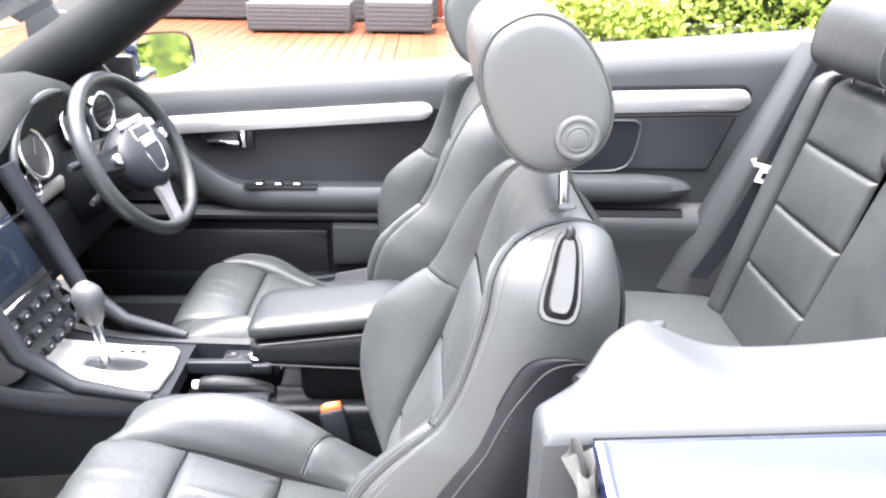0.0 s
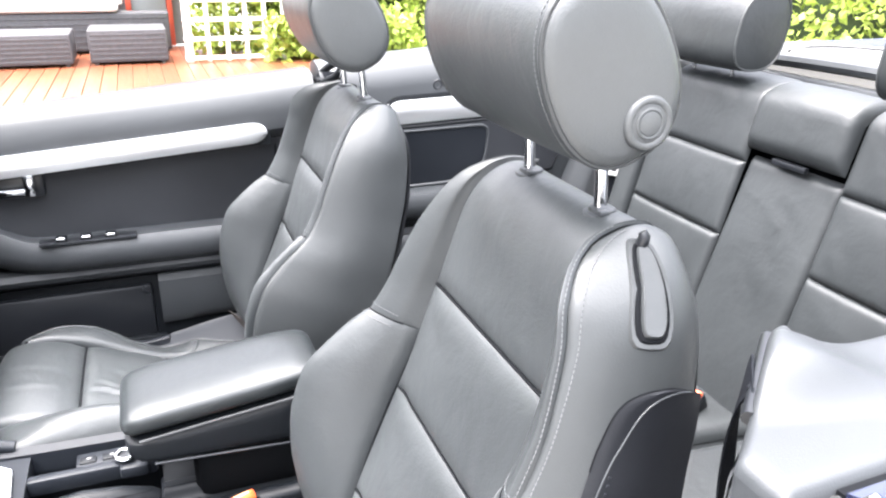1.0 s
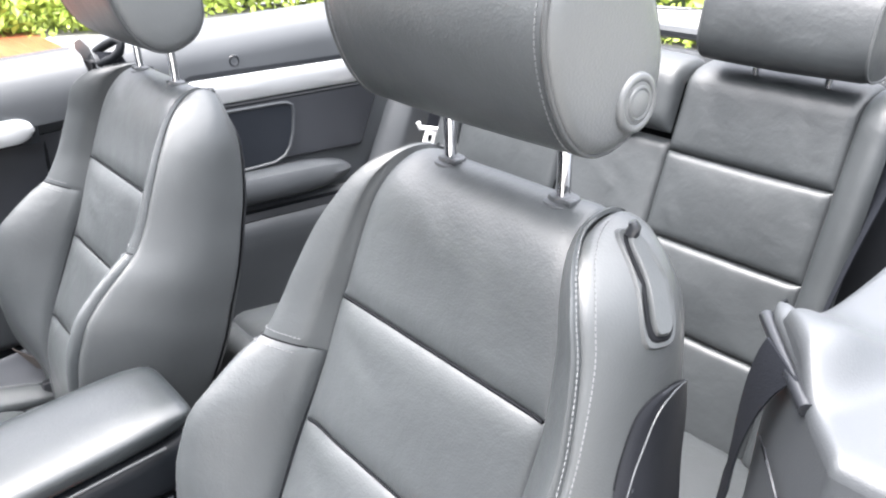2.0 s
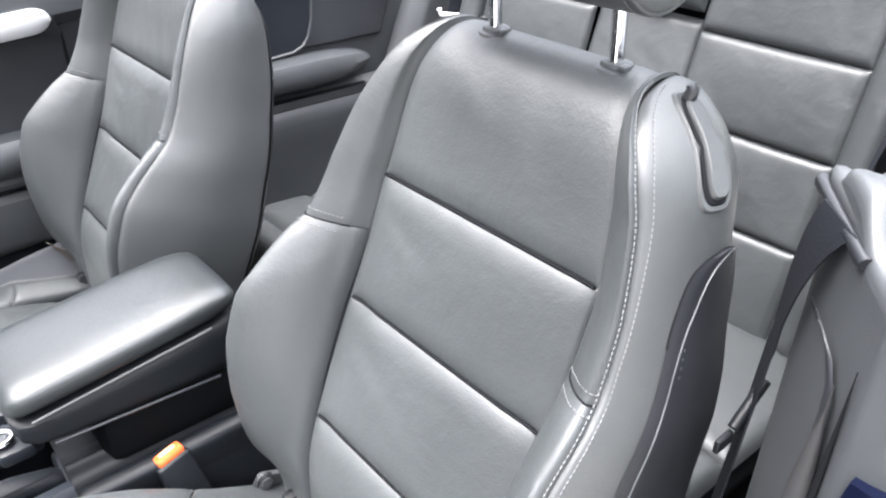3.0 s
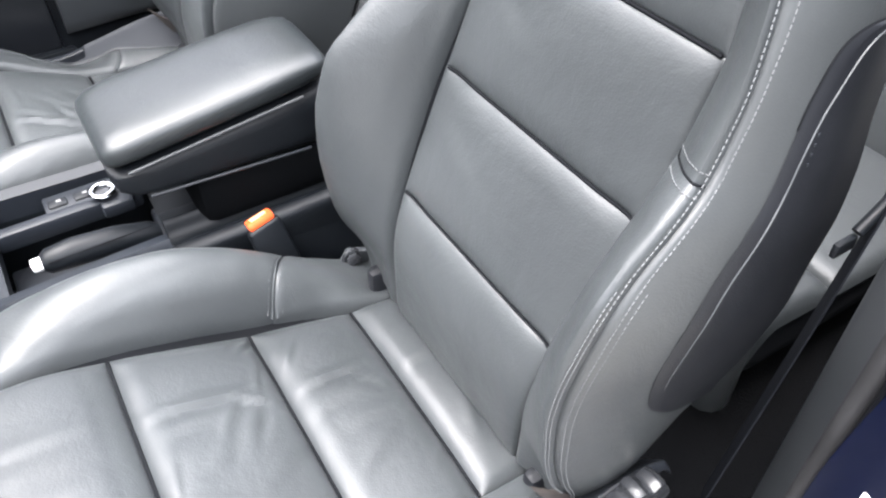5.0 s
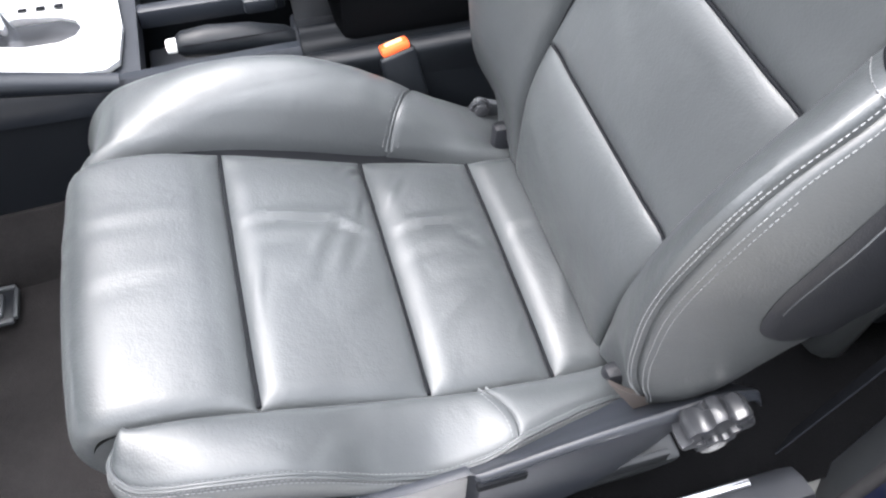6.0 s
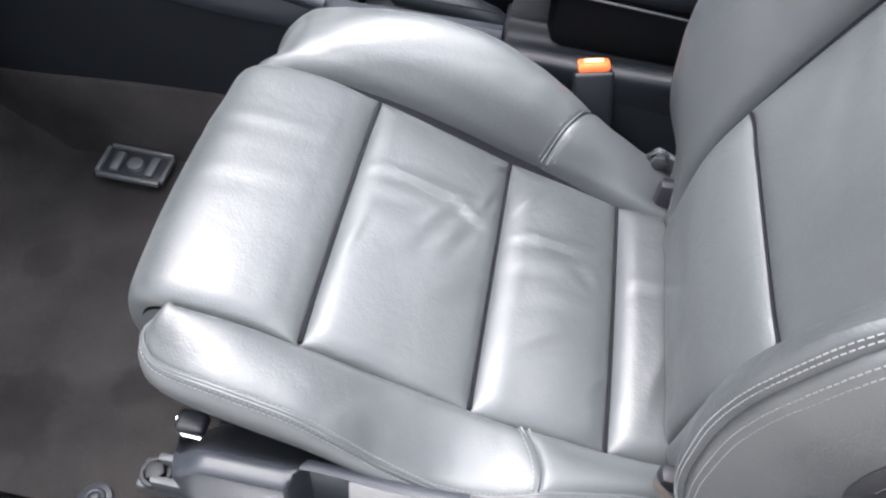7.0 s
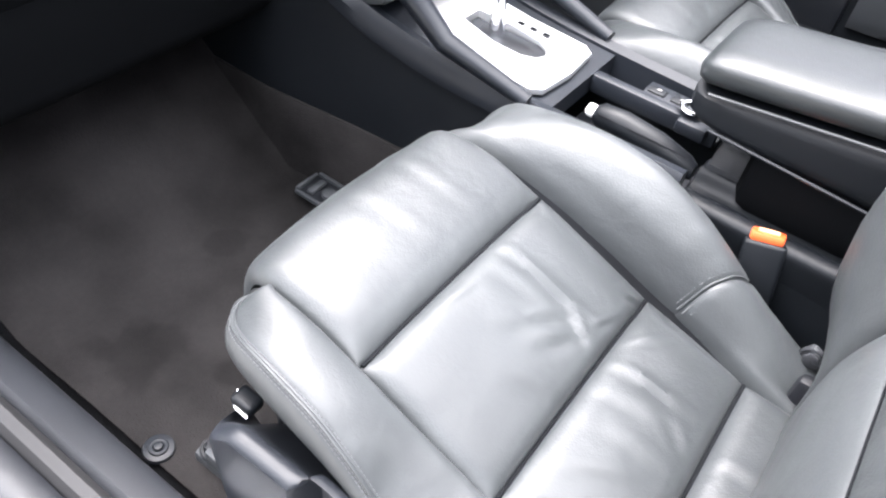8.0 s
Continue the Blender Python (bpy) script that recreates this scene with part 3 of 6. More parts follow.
        part("back_side", leather_panel(back, 0.015, 0.705, va, vb, 70, 14, tuck=0.003, soft=0.008, puff=0.002), SIDE_LEATHER, seat)
        if sign == out:
            for dv in (0.781, 0.819):
                part("stitching", stitches(line_on(back, [(0.05 + 0.30 * i / 40, dv * sign) for i in range(41)], 0.001)), STITCH, seat)
        for dv in (0.789, 0.811) if sign == out else ():
            part("stitching", stitches(line_on(back, [(0.06 + 0.6 * i / 80, dv * sign) for i in range(81)], 0.001)), STITCH, seat)
        part("seam", tube(line_on(back, [(0.43, sign * (0.56 + 0.235 * i / 16)) for i in range(17)], -0.0009), 0.0009, 6), SEAM, seat)
        for du in (0.422, 0.438):
            part("stitching", stitches(line_on(back, [(du, sign * (0.60 + 0.185 * i / 16)) for i in range(17)], 0.0006)), STITCH, seat)
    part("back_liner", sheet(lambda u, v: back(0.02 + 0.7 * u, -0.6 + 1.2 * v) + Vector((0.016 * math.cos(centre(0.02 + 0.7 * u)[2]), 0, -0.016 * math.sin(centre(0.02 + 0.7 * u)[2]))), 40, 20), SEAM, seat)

    def shell(u, v):
        """The rear face: its sides follow the side panels, its top edge the arch of the top panel."""
        k = 2 * v - 1
        low = min(u / 0.9, 1.0)
        s = 0.03 + 0.675 * low
        a, b = back(s, -1.0), back(s, 1.0)
        bulge = 0.04 * min(1.0, low / 0.2) * (1 - 0.85 * low ** 3)
        p = a * (1 - v) + b * v + Vector((bulge * math.sqrt(max(0.0, 1 - k * k)), 0, 0))
        w = max(0.0, (u - 0.9) / 0.1)
        return p * (1 - w) + (back(0.705, k) - Vector((0.002, 0, 0.004))) * w
    part("back_shell", sheet(shell, 60, 32), SHELL, seat, "charcoal plastic seat back shell")
    # plastic cheek that wraps onto each side, with a raised bead along its front edge
    cheek_rows = [(0.205, 1.0), (0.209, 0.94), (0.224, 0.895), (0.262, 0.876), (0.30, 0.871), (0.34, 0.868), (0.38, 0.865), (0.42, 0.863), (0.46, 0.862), (0.50, 0.863), (0.535, 0.877), (0.549, 0.93), (0.546, 1.0)]
    cheek_edge = [(i / 12, s, a) for i, (s, a) in enumerate(cheek_rows)]

    for sign in (out,):
        def cheek(u, v):
            s, a = spline(cheek_edge, u)
            s = s * (1 - v) + (0.205 + 0.341 * u * u * (3 - 2 * u)) * v
            a = min(a * (1 - v) + v, 0.999)
            n = (back(s + 4e-3, sign * a) - back(s - 4e-3, sign * a)).cross(back(s, sign * (a + 1e-3)) - back(s, sign * (a - 1e-3))).normalized()
            return back(s, sign * a) + n * math.copysign(0.0024 + 0.0024 * min(1.0, v / 0.06), n.y * sign)
        part("shell_cheek", sheet(cheek, 70, 16), SHELL, seat)
        part("shell_bead", tube([cheek(0.24 + 0.72 * i / 50, 0.09 + 0.12 * smooth((i - 28) / 14)) for i in range(51)], [0.0004 + 0.0005 * min(1.0, i / 15) for i in range(51)], 6), SOFT, seat)
        part("shell_joint", tube([cheek(0.70 + 0.29 * i / 30, 0.0) for i in range(31)], 0.0008, 6), SEAM, seat)
        # small moulded mark on the cheek, too fine to read
        for i in range(4):
            p = cheek(0.70 - 0.014 * i, 0.15)
            part("moulded_mark", rbox(p.x, p.y + sign * 0.0002, p.z, 0.0025, 0.001, 0.0030, 0.0004, 1), TRIM, seat)

    # -- posts and headrest --
    yh = yb - 0.026
    rest = Vector((0.086, yh, 1.178))
    for dy in (-0.070, 0.070):
        base = Vector((0.124, yh + dy, 1.040))
        part("headrest_post", tube([base + Vector((0, 0, -0.03)), base + Vector((-0.004, 0, 0.04)), base + Vector((-0.012, 0, 0.11))], 0.0062, 16), CHROME, seat, "chrome headrest post")
        lower, upper = disc(Vector((0, 0, -0.006)), (0, 0, 1), 0.019, 0.012, 0.005), disc(Vector((0, 0, 0.0)), (0, 0, 1), 0.0135, 0.0105, 0.004)
        collar = join(lower, upper)
        collar.transform(Matrix.Translation(base) @ Matrix.Diagonal((0.9, 1.12, 1, 1)))
        part("post_collar", collar, SOFT, seat)
        part("collar_button", rbox(base.x - 0.006, base.y + 0.012 * out, base.z + 0.0075, 0.010, 0.008, 0.006, 0.002), SOFT, seat)

    def egg(k, grow=1.0):
        a = 2 * math.pi * k
        c, d = math.cos(a), math.sin(a)
        p = 2.3
        r = (abs(c) ** p + abs(d) ** p) ** (-1 / p)
        x, z = 0.0590 * r * c, 0.0785 * r * d
        x *= 1.0 - 0.04 * (z / 0.075)
        t = radians(26)
        return Vector((x * math.cos(t) - z * math.sin(t), 0, x * math.sin(t) + z * math.cos(t))) * grow

    loops = []
    widths = [(-0.1225, 0.955), (-0.1215, 0.985), (-0.118, 1.0), (-0.09, 1.012), (-0.045, 1.022), (0.0, 1.026), (0.045, 1.022), (0.09, 1.012), (0.118, 1.0), (0.1215, 0.985), (0.1225, 0.955)]
    for y, g in widths:
        loops.append([rest + egg(j / 56, g) + Vector((0, y, 0)) for j in range(56)])
    head = part("headrest", loft(loops, caps=False), LEATHER, seat, "padded grey leather headrest")
    for sign in (-1, 1):
        loops = [[rest + egg(j / 56, g) + Vector((0, sign * y, 0)) for j in range(56)] for y, g in ((0.118, 0.968), (0.124, 0.962), (0.1275, 0.93), (0.1305, 0.8), (0.132, 0.55), (0.1325, 0.25), (0.1326, 0.02))]
        part("end_cap", loft(loops), CAP, head)
        part("piping", tube([rest + egg(j / 72, 0.972) + Vector((0, sign * 0.1235, 0)) for j in range(72)], 0.0022, 7, True), SIDE_LEATHER, head)
        part("stitching", stitches([rest + egg(j / 90, 1.0) + Vector((0, sign * 0.1175, 0)) * 1.0 + egg(j / 90, 0.006) for j in range(91)]), STITCH, head)
    bc = rest + Vector((0.032, out * 0.1315, -0.039))
    part("tilt_button", join(ring(bc, (0, out, 0), 0.0185, 0.0042, 40, 10), disc(bc, (0, out, 0), 0.0165, 0.0035), ring(bc + Vector((0, out * 0.003, 0)), (0, out, 0), 0.0115, 0.0018, 32, 8), disc(bc + Vector((0, out * 0.002, 0)), (0, out, 0), 0.0105, 0.003)), CAP, head, "round grey headrest tilt button")

    # -- release lever on the door-side shoulder --
    aim = Vector((0.110, yb + out * 0.188, 1.002))
    su, sv = min(((a / 200, out * b / 100) for a in range(112, 146, 2) for b in range(80, 97)), key=lambda q: (back(*q) - aim).length)
    e = 2e-3
    nrm = ((back(su + e, sv) - back(su - e, sv)).cross(back(su, sv + e) - back(su, sv - e))).normalized()
    if nrm.y * out < 0:
        nrm = -nrm
    t = Vector((-0.015, out * 0.041, -0.072))
    t = (t - nrm * t.dot(nrm)).normalized()
    side = t.cross(nrm).normalized()
    mtx = Matrix((side, -t, nrm)).transposed().to_4x4()
    mid = back(su, sv)
    top = mid - t * 0.040
    near = [back(0.52 + 0.185 * i / 50, out * (0.76 + 0.24 * j / 40)) - mid for i in range(51) for j in range(41)]
    near = np.array([(p.dot(side), -p.dot(t), p.dot(nrm)) for p in near if p.length < 0.1])

    def bed(x, y):
        """Height of the shoulder over the lever's middle plane."""
        w = np.exp(-((near[:, 0] - x) ** 2 + (near[:, 1] - y) ** 2) / 0.0035 ** 2) + 1e-9 * np.exp(-((near[:, 0] - x) ** 2 + (near[:, 1] - y) ** 2) / 0.02 ** 2)
        return float((w * near[:, 2]).sum() / w.sum())

    def lever_shape(w0, w1, length, h0, h1):
        """A rounded, tapered plate in the lever's own axes."""
        loops = []
        for h, g in ((h0, 1.0), ((h0 * 0.3 + h1 * 0.7), 1.0), (h1, 0.9)):
            loop = []
            for j in range(32):
                a = 2 * math.pi * j / 32
                c, d = math.cos(a), math.sin(a)
                r = (abs(c) ** 4 + abs(d) ** 4) ** -0.25
                yy = length / 2 * r * d * (1 - (1 - g) * 0.35)
                w = (w0 + (w1 - w0) * (0.5 - yy / length)) / 2
                loop.append(Vector((w * r * c * g, yy, h + bed(w * r * c * g, yy))))
            loops.append(loop)
        bm = loft(loops)
        bm.transform(Matrix.Translation(mid) @ mtx)
        return bm
    part("lever_bezel", lever_shape(0.026, 0.050, 0.096, -0.006, 0.0034), SIDE_LEATHER, seat, "grey seat release bezel")
    # raised dark plate that draws the shadow gap round the lever
    part("lever_recess", lever_shape(0.019, 0.037, 0.086, 0.0, 0.0038), SEAM, seat)
    lever = part("release_lever", lever_shape(0.014, 0.026, 0.078, 0.002, 0.0066), SIDE_LEATHER, seat, "grey seat release lever")
    tip = top + nrm * bed(0.0, 0.040)
    part("lever_hook", tube([tip + nrm * 0.004, tip + nrm * 0.007 - t * 0.002, tip + nrm * 0.010 - t * 0.005, tip + nrm * 0.011 - t * 0.009 + side * 0.002], [0.0055, 0.0055, 0.005, 0.0035], 10), BLACK, lever)

    # -- side trim, recliner wheel, rails --
    rim_z = [(-0.508, 0.425), (-0.495, 0.458), (-0.46, 0.486), (-0.38, 0.486), (-0.30, 0.476), (-0.23, 0.486), (-0.145, 0.503), (-0.065, 0.513), (-0.028, 0.517), (0.016, 0.503), (0.03, 0.478)]
    low_z = [(-0.508, 0.38), (-0.46, 0.315), (-0.2, 0.32), (-0.13, 0.345), (-0.07, 0.42), (-0.04, 0.470), (0.016, 0.485), (0.03, 0.468)]

    def trim_skin(u, v):
        """A gutter along the leather, a rolled rim and a face that falls to the rail."""
        x = -0.508 + 0.538 * u
        zr, zl = lerp_table(rim_z, x), lerp_table(low_z, x)
        end = min(1.0, 0.35 + u / 0.04)
        w, z = spline([(0.0, 0.178, zr - 0.075), (0.2, 0.202, zr - 0.05), (0.38, 0.224, zr - 0.020), (0.5, 0.236, zr - 0.002), (0.56, 0.2405, zr), (0.62, 0.244, zr - 0.005), (0.72, 0.2445, zr - min(0.022, 0.5 * (zr - zl))), (1.0, 0.238, zl)], v)
        w += lerp_table([(-0.508, 0.0), (-0.48, 0.010), (-0.395, 0.010), (-0.385, -0.018), (-0.252, -0.018), (-0.245, 0.0), (0.03, 0.0)], x) * smooth((v - 0.5) / 0.12)
        return Vector((x, yb + out * (0.17 + (w - 0.17) * end), z))
    trim = part("side_trim", sheet(trim_skin, 130, 40), TRIM, seat, "charcoal plastic seat base trim")
    part("trim_window", rbox(-0.300, yb + out * 0.229, 0.432, 0.100, 0.008, 0.058, 0.003), PALE_TRIM, trim)
    part("slide_slot", rbox(-0.224, yb + out * 0.2435, 0.470, 0.046, 0.008, 0.013, 0.002), SEAM, trim)
    knob = Vector((-0.037, yb + out * 0.252, 0.504))
    lobes = []
    for h, g in ((-0.008, 0.92), (0.0, 1.0), (0.012, 1.0), (0.0155, 0.95), (0.016, 0.62), (0.011, 0.58), (0.011, 0.2)):
        lobes.append([knob + Vector(((0.031 + 0.0048 * math.tanh(2.2 * math.cos(7 * a))) * g * math.cos(a), out * h, (0.031 + 0.0048 * math.tanh(2.2 * math.cos(7 * a))) * g * math.sin(a))) for a in (2 * math.pi * j / 64 for j in range(64))])
    part("recliner_wheel", loft(lobes), KNOB, seat, "grey fluted recliner wheel")
    part("hinge_tab", loft([[Vector((x, yb + out * (w + 0.012 * (0.52 - z) / 0.1), z)) for x, z in ((-0.122, 0.535), (-0.100, 0.512), (-0.060, 0.480), (-0.040, 0.470), (-0.062, 0.458), (-0.088, 0.478))] for w in (0.207, 0.213)]), BEIGE, seat, "beige plastic hinge tab")
    part("wheel_ring", ring(knob + Vector((0.018, out * 0.006, -0.056)), (0, 1, 0), 0.011, 0.0035, 24, 8), PALE_TRIM, seat)
    handle = part("slide_handle", rbox(-0.488, yb + out * 0.210, 0.468, 0.026, 0.020, 0.014, 0.005, 3), PLASTIC, seat, "black slide handle")
    part("chrome_edge", tube([Vector((-0.478, yb + out * 0.220, 0.462)), Vector((-0.493, yb + out * 0.2195, 0.463)), Vector((-0.499, yb + out * 0.217, 0.466)), Vector((-0.501, yb + out * 0.208, 0.470))], 0.0018, 8), CHROME, handle)
    for dy in (-0.2, 0.2):
        part("seat_rail", join(rbox(-0.28, yb + dy, 0.272, 0.60, 0.034, 0.03, 0.006), rbox(-0.28, yb + dy - 0.012, 0.292, 0.56, 0.008, 0.03, 0.002), rbox(-0.28, yb + dy + 0.012, 0.292, 0.56, 0.008, 0.03, 0.002)), SOFT, seat, "dark steel seat rail")
        part("rail_bolt", join(disc((-0.562, yb + dy, 0.286), (0, 0, 1), 0.011, 0.012, 0.002, 6), ring((-0.562, yb + dy, 0.289), (0, 0, 1), 0.014, 0.003, 20, 6)), SHELL, seat)
    for dy in (-0.15, 0.15):
        part("seat_frame", rbox(-0.27, yb + dy, 0.37, 0.42, 0.05, 0.12, 0.01), BLACK, seat)
    part("frame_plate", rbox(-0.27, yb, 0.40, 0.44, 0.36, 0.03, 0.01), BLACK, seat)
    for yy in (-0.17, 0.17):
        part("hinge_plate", rbox(-0.05, yb + yy, 0.41, 0.09, 0.02, 0.12, 0.008), SHELL, seat)
    return seat


passenger_seat = front_seat(0.0, -1, "grey leather sports seat, creased and worn, door side open")
driver_seat = front_seat(0.745, 1, "grey leather sports seat facing the steering wheel")
driver_seat.location += Vector((-0.015, 0.0, -0.028))


# ---- car: floor, sill, rear quarter ----
CY = 1.19  # the car's middle line


def sweep(xs, section):
    """Lofts a closed section(x) -> [(y, z), ...] along x."""
    return loft([[Vector((x, y, z)) for y, z in section(x)] for x in xs])


def steps(a, b, n):
    return [a + (b - a) * i / n for i in range(n + 1)]


car = thing("car_body", "dark blue convertible car body with the roof down", "car", "", "structure", at=(0, CY, 0.1))

# carpeted floor pan with tunnel and sill upturns
def floor_height(x, y):
    z = 0.268
    if x < -0.85:
        z += (-0.85 - x) * 0.75
    if x > -0.02:
        z += min(0.05, (x + 0.02) * 0.4)
    d = abs(y - CY)
    if d < 0.10:
        z += 0.14
    elif d < 0.112:
        z += 0.14 * (0.112 - d) / 0.012
    return z + 0.002 * noise.noise(Vector((x * 9, y * 9, 0)))


part("floor_carpet", sheet(lambda u, v: Vector((-1.35 + 2.1 * u, 0.535 + 1.31 * v, floor_height(-1.35 + 2.1 * u, 0.535 + 1.31 * v))), 80, 90), SHADED_CARPET, car, "carpeted car floor, darkened for the shade round the seats")

# near sill: inner carpet lip, pale kick strip, rubber seal, blue outer sill
def sill_part(name, pts, mat, label=""):
    part(name, sweep(steps(-1.35, 0.10, 30), lambda x: pts), mat, car, label)
sill_part("sill_trim", [(0.56, 0.24), (0.56, 0.31), (0.55, 0.345), (0.535, 0.355), (0.515, 0.36), (0.505, 0.352), (0.505, 0.24)], SILL, "grey plastic sill trim")
part("sill_strip", rbox(-0.23, 0.545, 0.3525, 0.55, 0.009, 0.004, 0.0015), CHROME, car, "bright metal sill strip")
sill_part("sill_seal", [(0.505, 0.34), (0.505, 0.362), (0.497, 0.372), (0.486, 0.37), (0.482, 0.358), (0.482, 0.335)], RUBBER)
sill_part("sill_plate", [(0.481, 0.24), (0.481, 0.345), (0.47, 0.352), (0.448, 0.352), (0.44, 0.345), (0.44, 0.24)], SILL, "scuffed grey sill plate")
sill_part("outer_sill", [(0.439, 0.2), (0.439, 0.335), (0.425, 0.345), (0.385, 0.335), (0.35, 0.30), (0.345, 0.2)], PAINT)
part("far_sill", sweep(steps(-1.35, 0.9, 8), lambda x: [(1.83, 0.2), (1.83, 0.35), (1.98, 0.35), (2.0, 0.2)]), SOFT, car)

# passenger-side rear quarter: trim top, inner wall, door pillar, painted shoulder
def top_z(x):
    return 0.990 + 0.035 * max(0.0, x - 0.06)


# trim block behind the door: an oblique front face, a low ledge and a raised horn along its inner edge
def front_x(y):
    return 0.06 + 1.18 * max(0.0, y - 0.462) + 0.15 * max(0.0, 0.44 - y)


def trim_top(x, y):
    """Height of the trim's top before its rounded rim."""
    ledge = top_z(x) - 0.012
    horn = 0.984 + 0.06 * max(0.0, x - 0.1) - 0.012 * math.sin(math.pi * min(1.0, max(0.0, (x - 0.1) / 0.4))) + 0.030 * math.exp(-((x - 0.15) / 0.055) ** 2)
    base = 0.480 - 0.25 * max(0.0, x - 0.10)
    return ledge + (horn - ledge) * smooth((y - base) / 0.045) * smooth((x - 0.075) / 0.05)


def trim_point(u, v):
    y = 0.422 + (0.126 + 0.012 * u) * v
    x0 = front_x(y)
    x = x0 + (1.25 - x0) * u ** 1.7
    rim = min(x - x0, (1 - v) * 0.13, v * 0.13)
    k = min(1.0, max(0.0, rim / 0.012))
    return Vector((x, y, trim_top(x, y) - 0.012 * (1 - math.sqrt(max(0.0, 1 - (1 - k) ** 2)))))


def trim_wall(u, v):
    """The front face and the inner side, down to the floor."""
    p = trim_point(0.0, u / 0.4) if u < 0.4 else trim_point((u - 0.4) / 0.6, 1.0)
    return Vector((p.x, p.y, p.z + (0.30 - p.z) * v))
part("quarter_trim", join(sheet(trim_point, 70, 34), sheet(trim_wall, 90, 12), sheet(lambda u, v: Vector((front_x(0.422) + (1.25 - front_x(0.422)) * u, 0.422, 0.30 + (trim_top(front_x(0.422) + 1.1 * u, 0.422) - 0.312) * v)), 20, 4)), SOFT, car, "grey rear side trim panel with belt slot")
part("trim_groove", tube([Vector((0.068, 0.472, z)) for z in steps(0.32, 0.92, 12)], [0.003] * 11 + [0.0015, 0.0004], 6), SEAM, car)
# shallow channel that frames the inset panel of the trim
face = Vector((0.763, 0.646, 0.0))
channel = [Vector((0.083, 0.4865, z)) for z in steps(0.32, 0.86, 14)] + [Vector((0.086, 0.489, 0.885)), Vector((0.097, 0.4995, 0.903)), Vector((0.115, 0.516, 0.910)), Vector((0.14, 0.534, 0.910))]
part("trim_channel", loft([[p - face * w + Vector((-0.0012, 0.0014, 0)) * k for w, k in ((0.008, 0.3), (0.006, 1.0), (-0.006, 1.0), (-0.008, 0.3))] for p in channel], closed=False), SILL, car)
# belt guide along the front top edge
guide_a, guide_b = Vector((0.186, 0.573, 0.996)), Vector((0.097, 0.493, 0.984))
ends = [0.002, 0.006, 0.0085] + [0.0095] * 8 + [0.0085, 0.006, 0.002]
part("belt_guide", tube([guide_a.lerp(guide_b, 0.84 * k / 13) + Vector((0.006, -0.008, -0.002)) for k in range(14)], ends, 14), SOFT, car, "grey belt guide bar")
part("guide_slot", tube([guide_a.lerp(guide_b, 0.05 + 0.9 * k / 10) + Vector((0.0, 0.0, -0.010)) for k in range(11)], 0.0056, 10), BLACK, car)
part("pillar_seal", tube([Vector((0.070 - 0.10 * max(0.0, (0.46 - z) / 0.16) ** 2, 0.483, z)) for z in steps(0.36, 0.90, 24)], [0.009] * 20 + [0.008, 0.006, 0.004, 0.001, 0.0005], 10), RUBBER, car, "worn grey rubber door seal")
def pillar(name, y0, y1, x0, x1, z0, z1, mat, label="", r=0.006):
    """An upright strip between two y's, leaning from x0 (y0) to x1 (y1) and swept forward at its foot."""
    def sec(z):
        f = 0.10 * max(0.0, (0.46 - z) / 0.16) ** 2
        y = y0 - 0.03 * max(0.0, (z - 0.6) / 0.28) ** 1.5
        return [Vector((x0 - f, y, z)), Vector((x0 - f - r, y * 0.75 + y1 * 0.25, z)), Vector((x1 - f - r, y0 * 0.25 + y1 * 0.75, z)), Vector((x1 - f, y1, z)), Vector((x1 + 0.06, y1, z)), Vector((x0 + 0.06, y, z))]
    return part(name, loft([sec(z) for z in steps(z0, z1, 18)]), mat, car, label)
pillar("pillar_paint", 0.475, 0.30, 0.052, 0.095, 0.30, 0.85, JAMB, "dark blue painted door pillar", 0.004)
part("paper_label", rbox(0, 0, 0, 0.002, 0.046, 0.075, 0.001, 1, pose(0.0535, 0.4185, 0.60, 0, 0, 13.8)), WHITE_PART, car, "white paper label")
for k in range(4):
    part("label_line", rbox(0, 0, 0, 0.001, 0.034 - 0.008 * (k % 2), 0.004, 0.0003, 1, pose(0.0523, 0.4185, 0.626 - 0.017 * k, 0, 0, 13.8)), PALE_TRIM, car)
part("latch_striker", join(tube([Vector((0.075, 0.425, 0.68)), Vector((0.05, 0.42, 0.685)), Vector((0.05, 0.42, 0.72)), Vector((0.075, 0.425, 0.725))], 0.005, 10), rbox(0.085, 0.425, 0.702, 0.004, 0.04, 0.09, 0.002, 1, pose(0, 0, 0, 0, 0, 41))), CHROME, car)
# torn seal end at the pillar's head
def torn(u, v):
    a = 2 * math.pi * v
    r = 0.015 * (1 - 0.3 * u) * (1 + 0.3 * math.sin(3 * a + 5 * u) + 0.2 * math.sin(7 * a - 3 * u))
    return Vector((0.088 + 0.016 * u + r * 0.8 * math.cos(a), 0.395 + r * math.sin(a) - 0.004 * u, 0.978 - 0.07 * u + 0.006 * math.sin(4 * a)))
part("torn_seal", sheet(torn, 22, 30, True), PALE_TRIM, car, "crumpled pale door seal end")
part("seal_socket", rbox(0.108, 0.395, 0.905, 0.03, 0.03, 0.03, 0.01, 3), RUBBER, car)

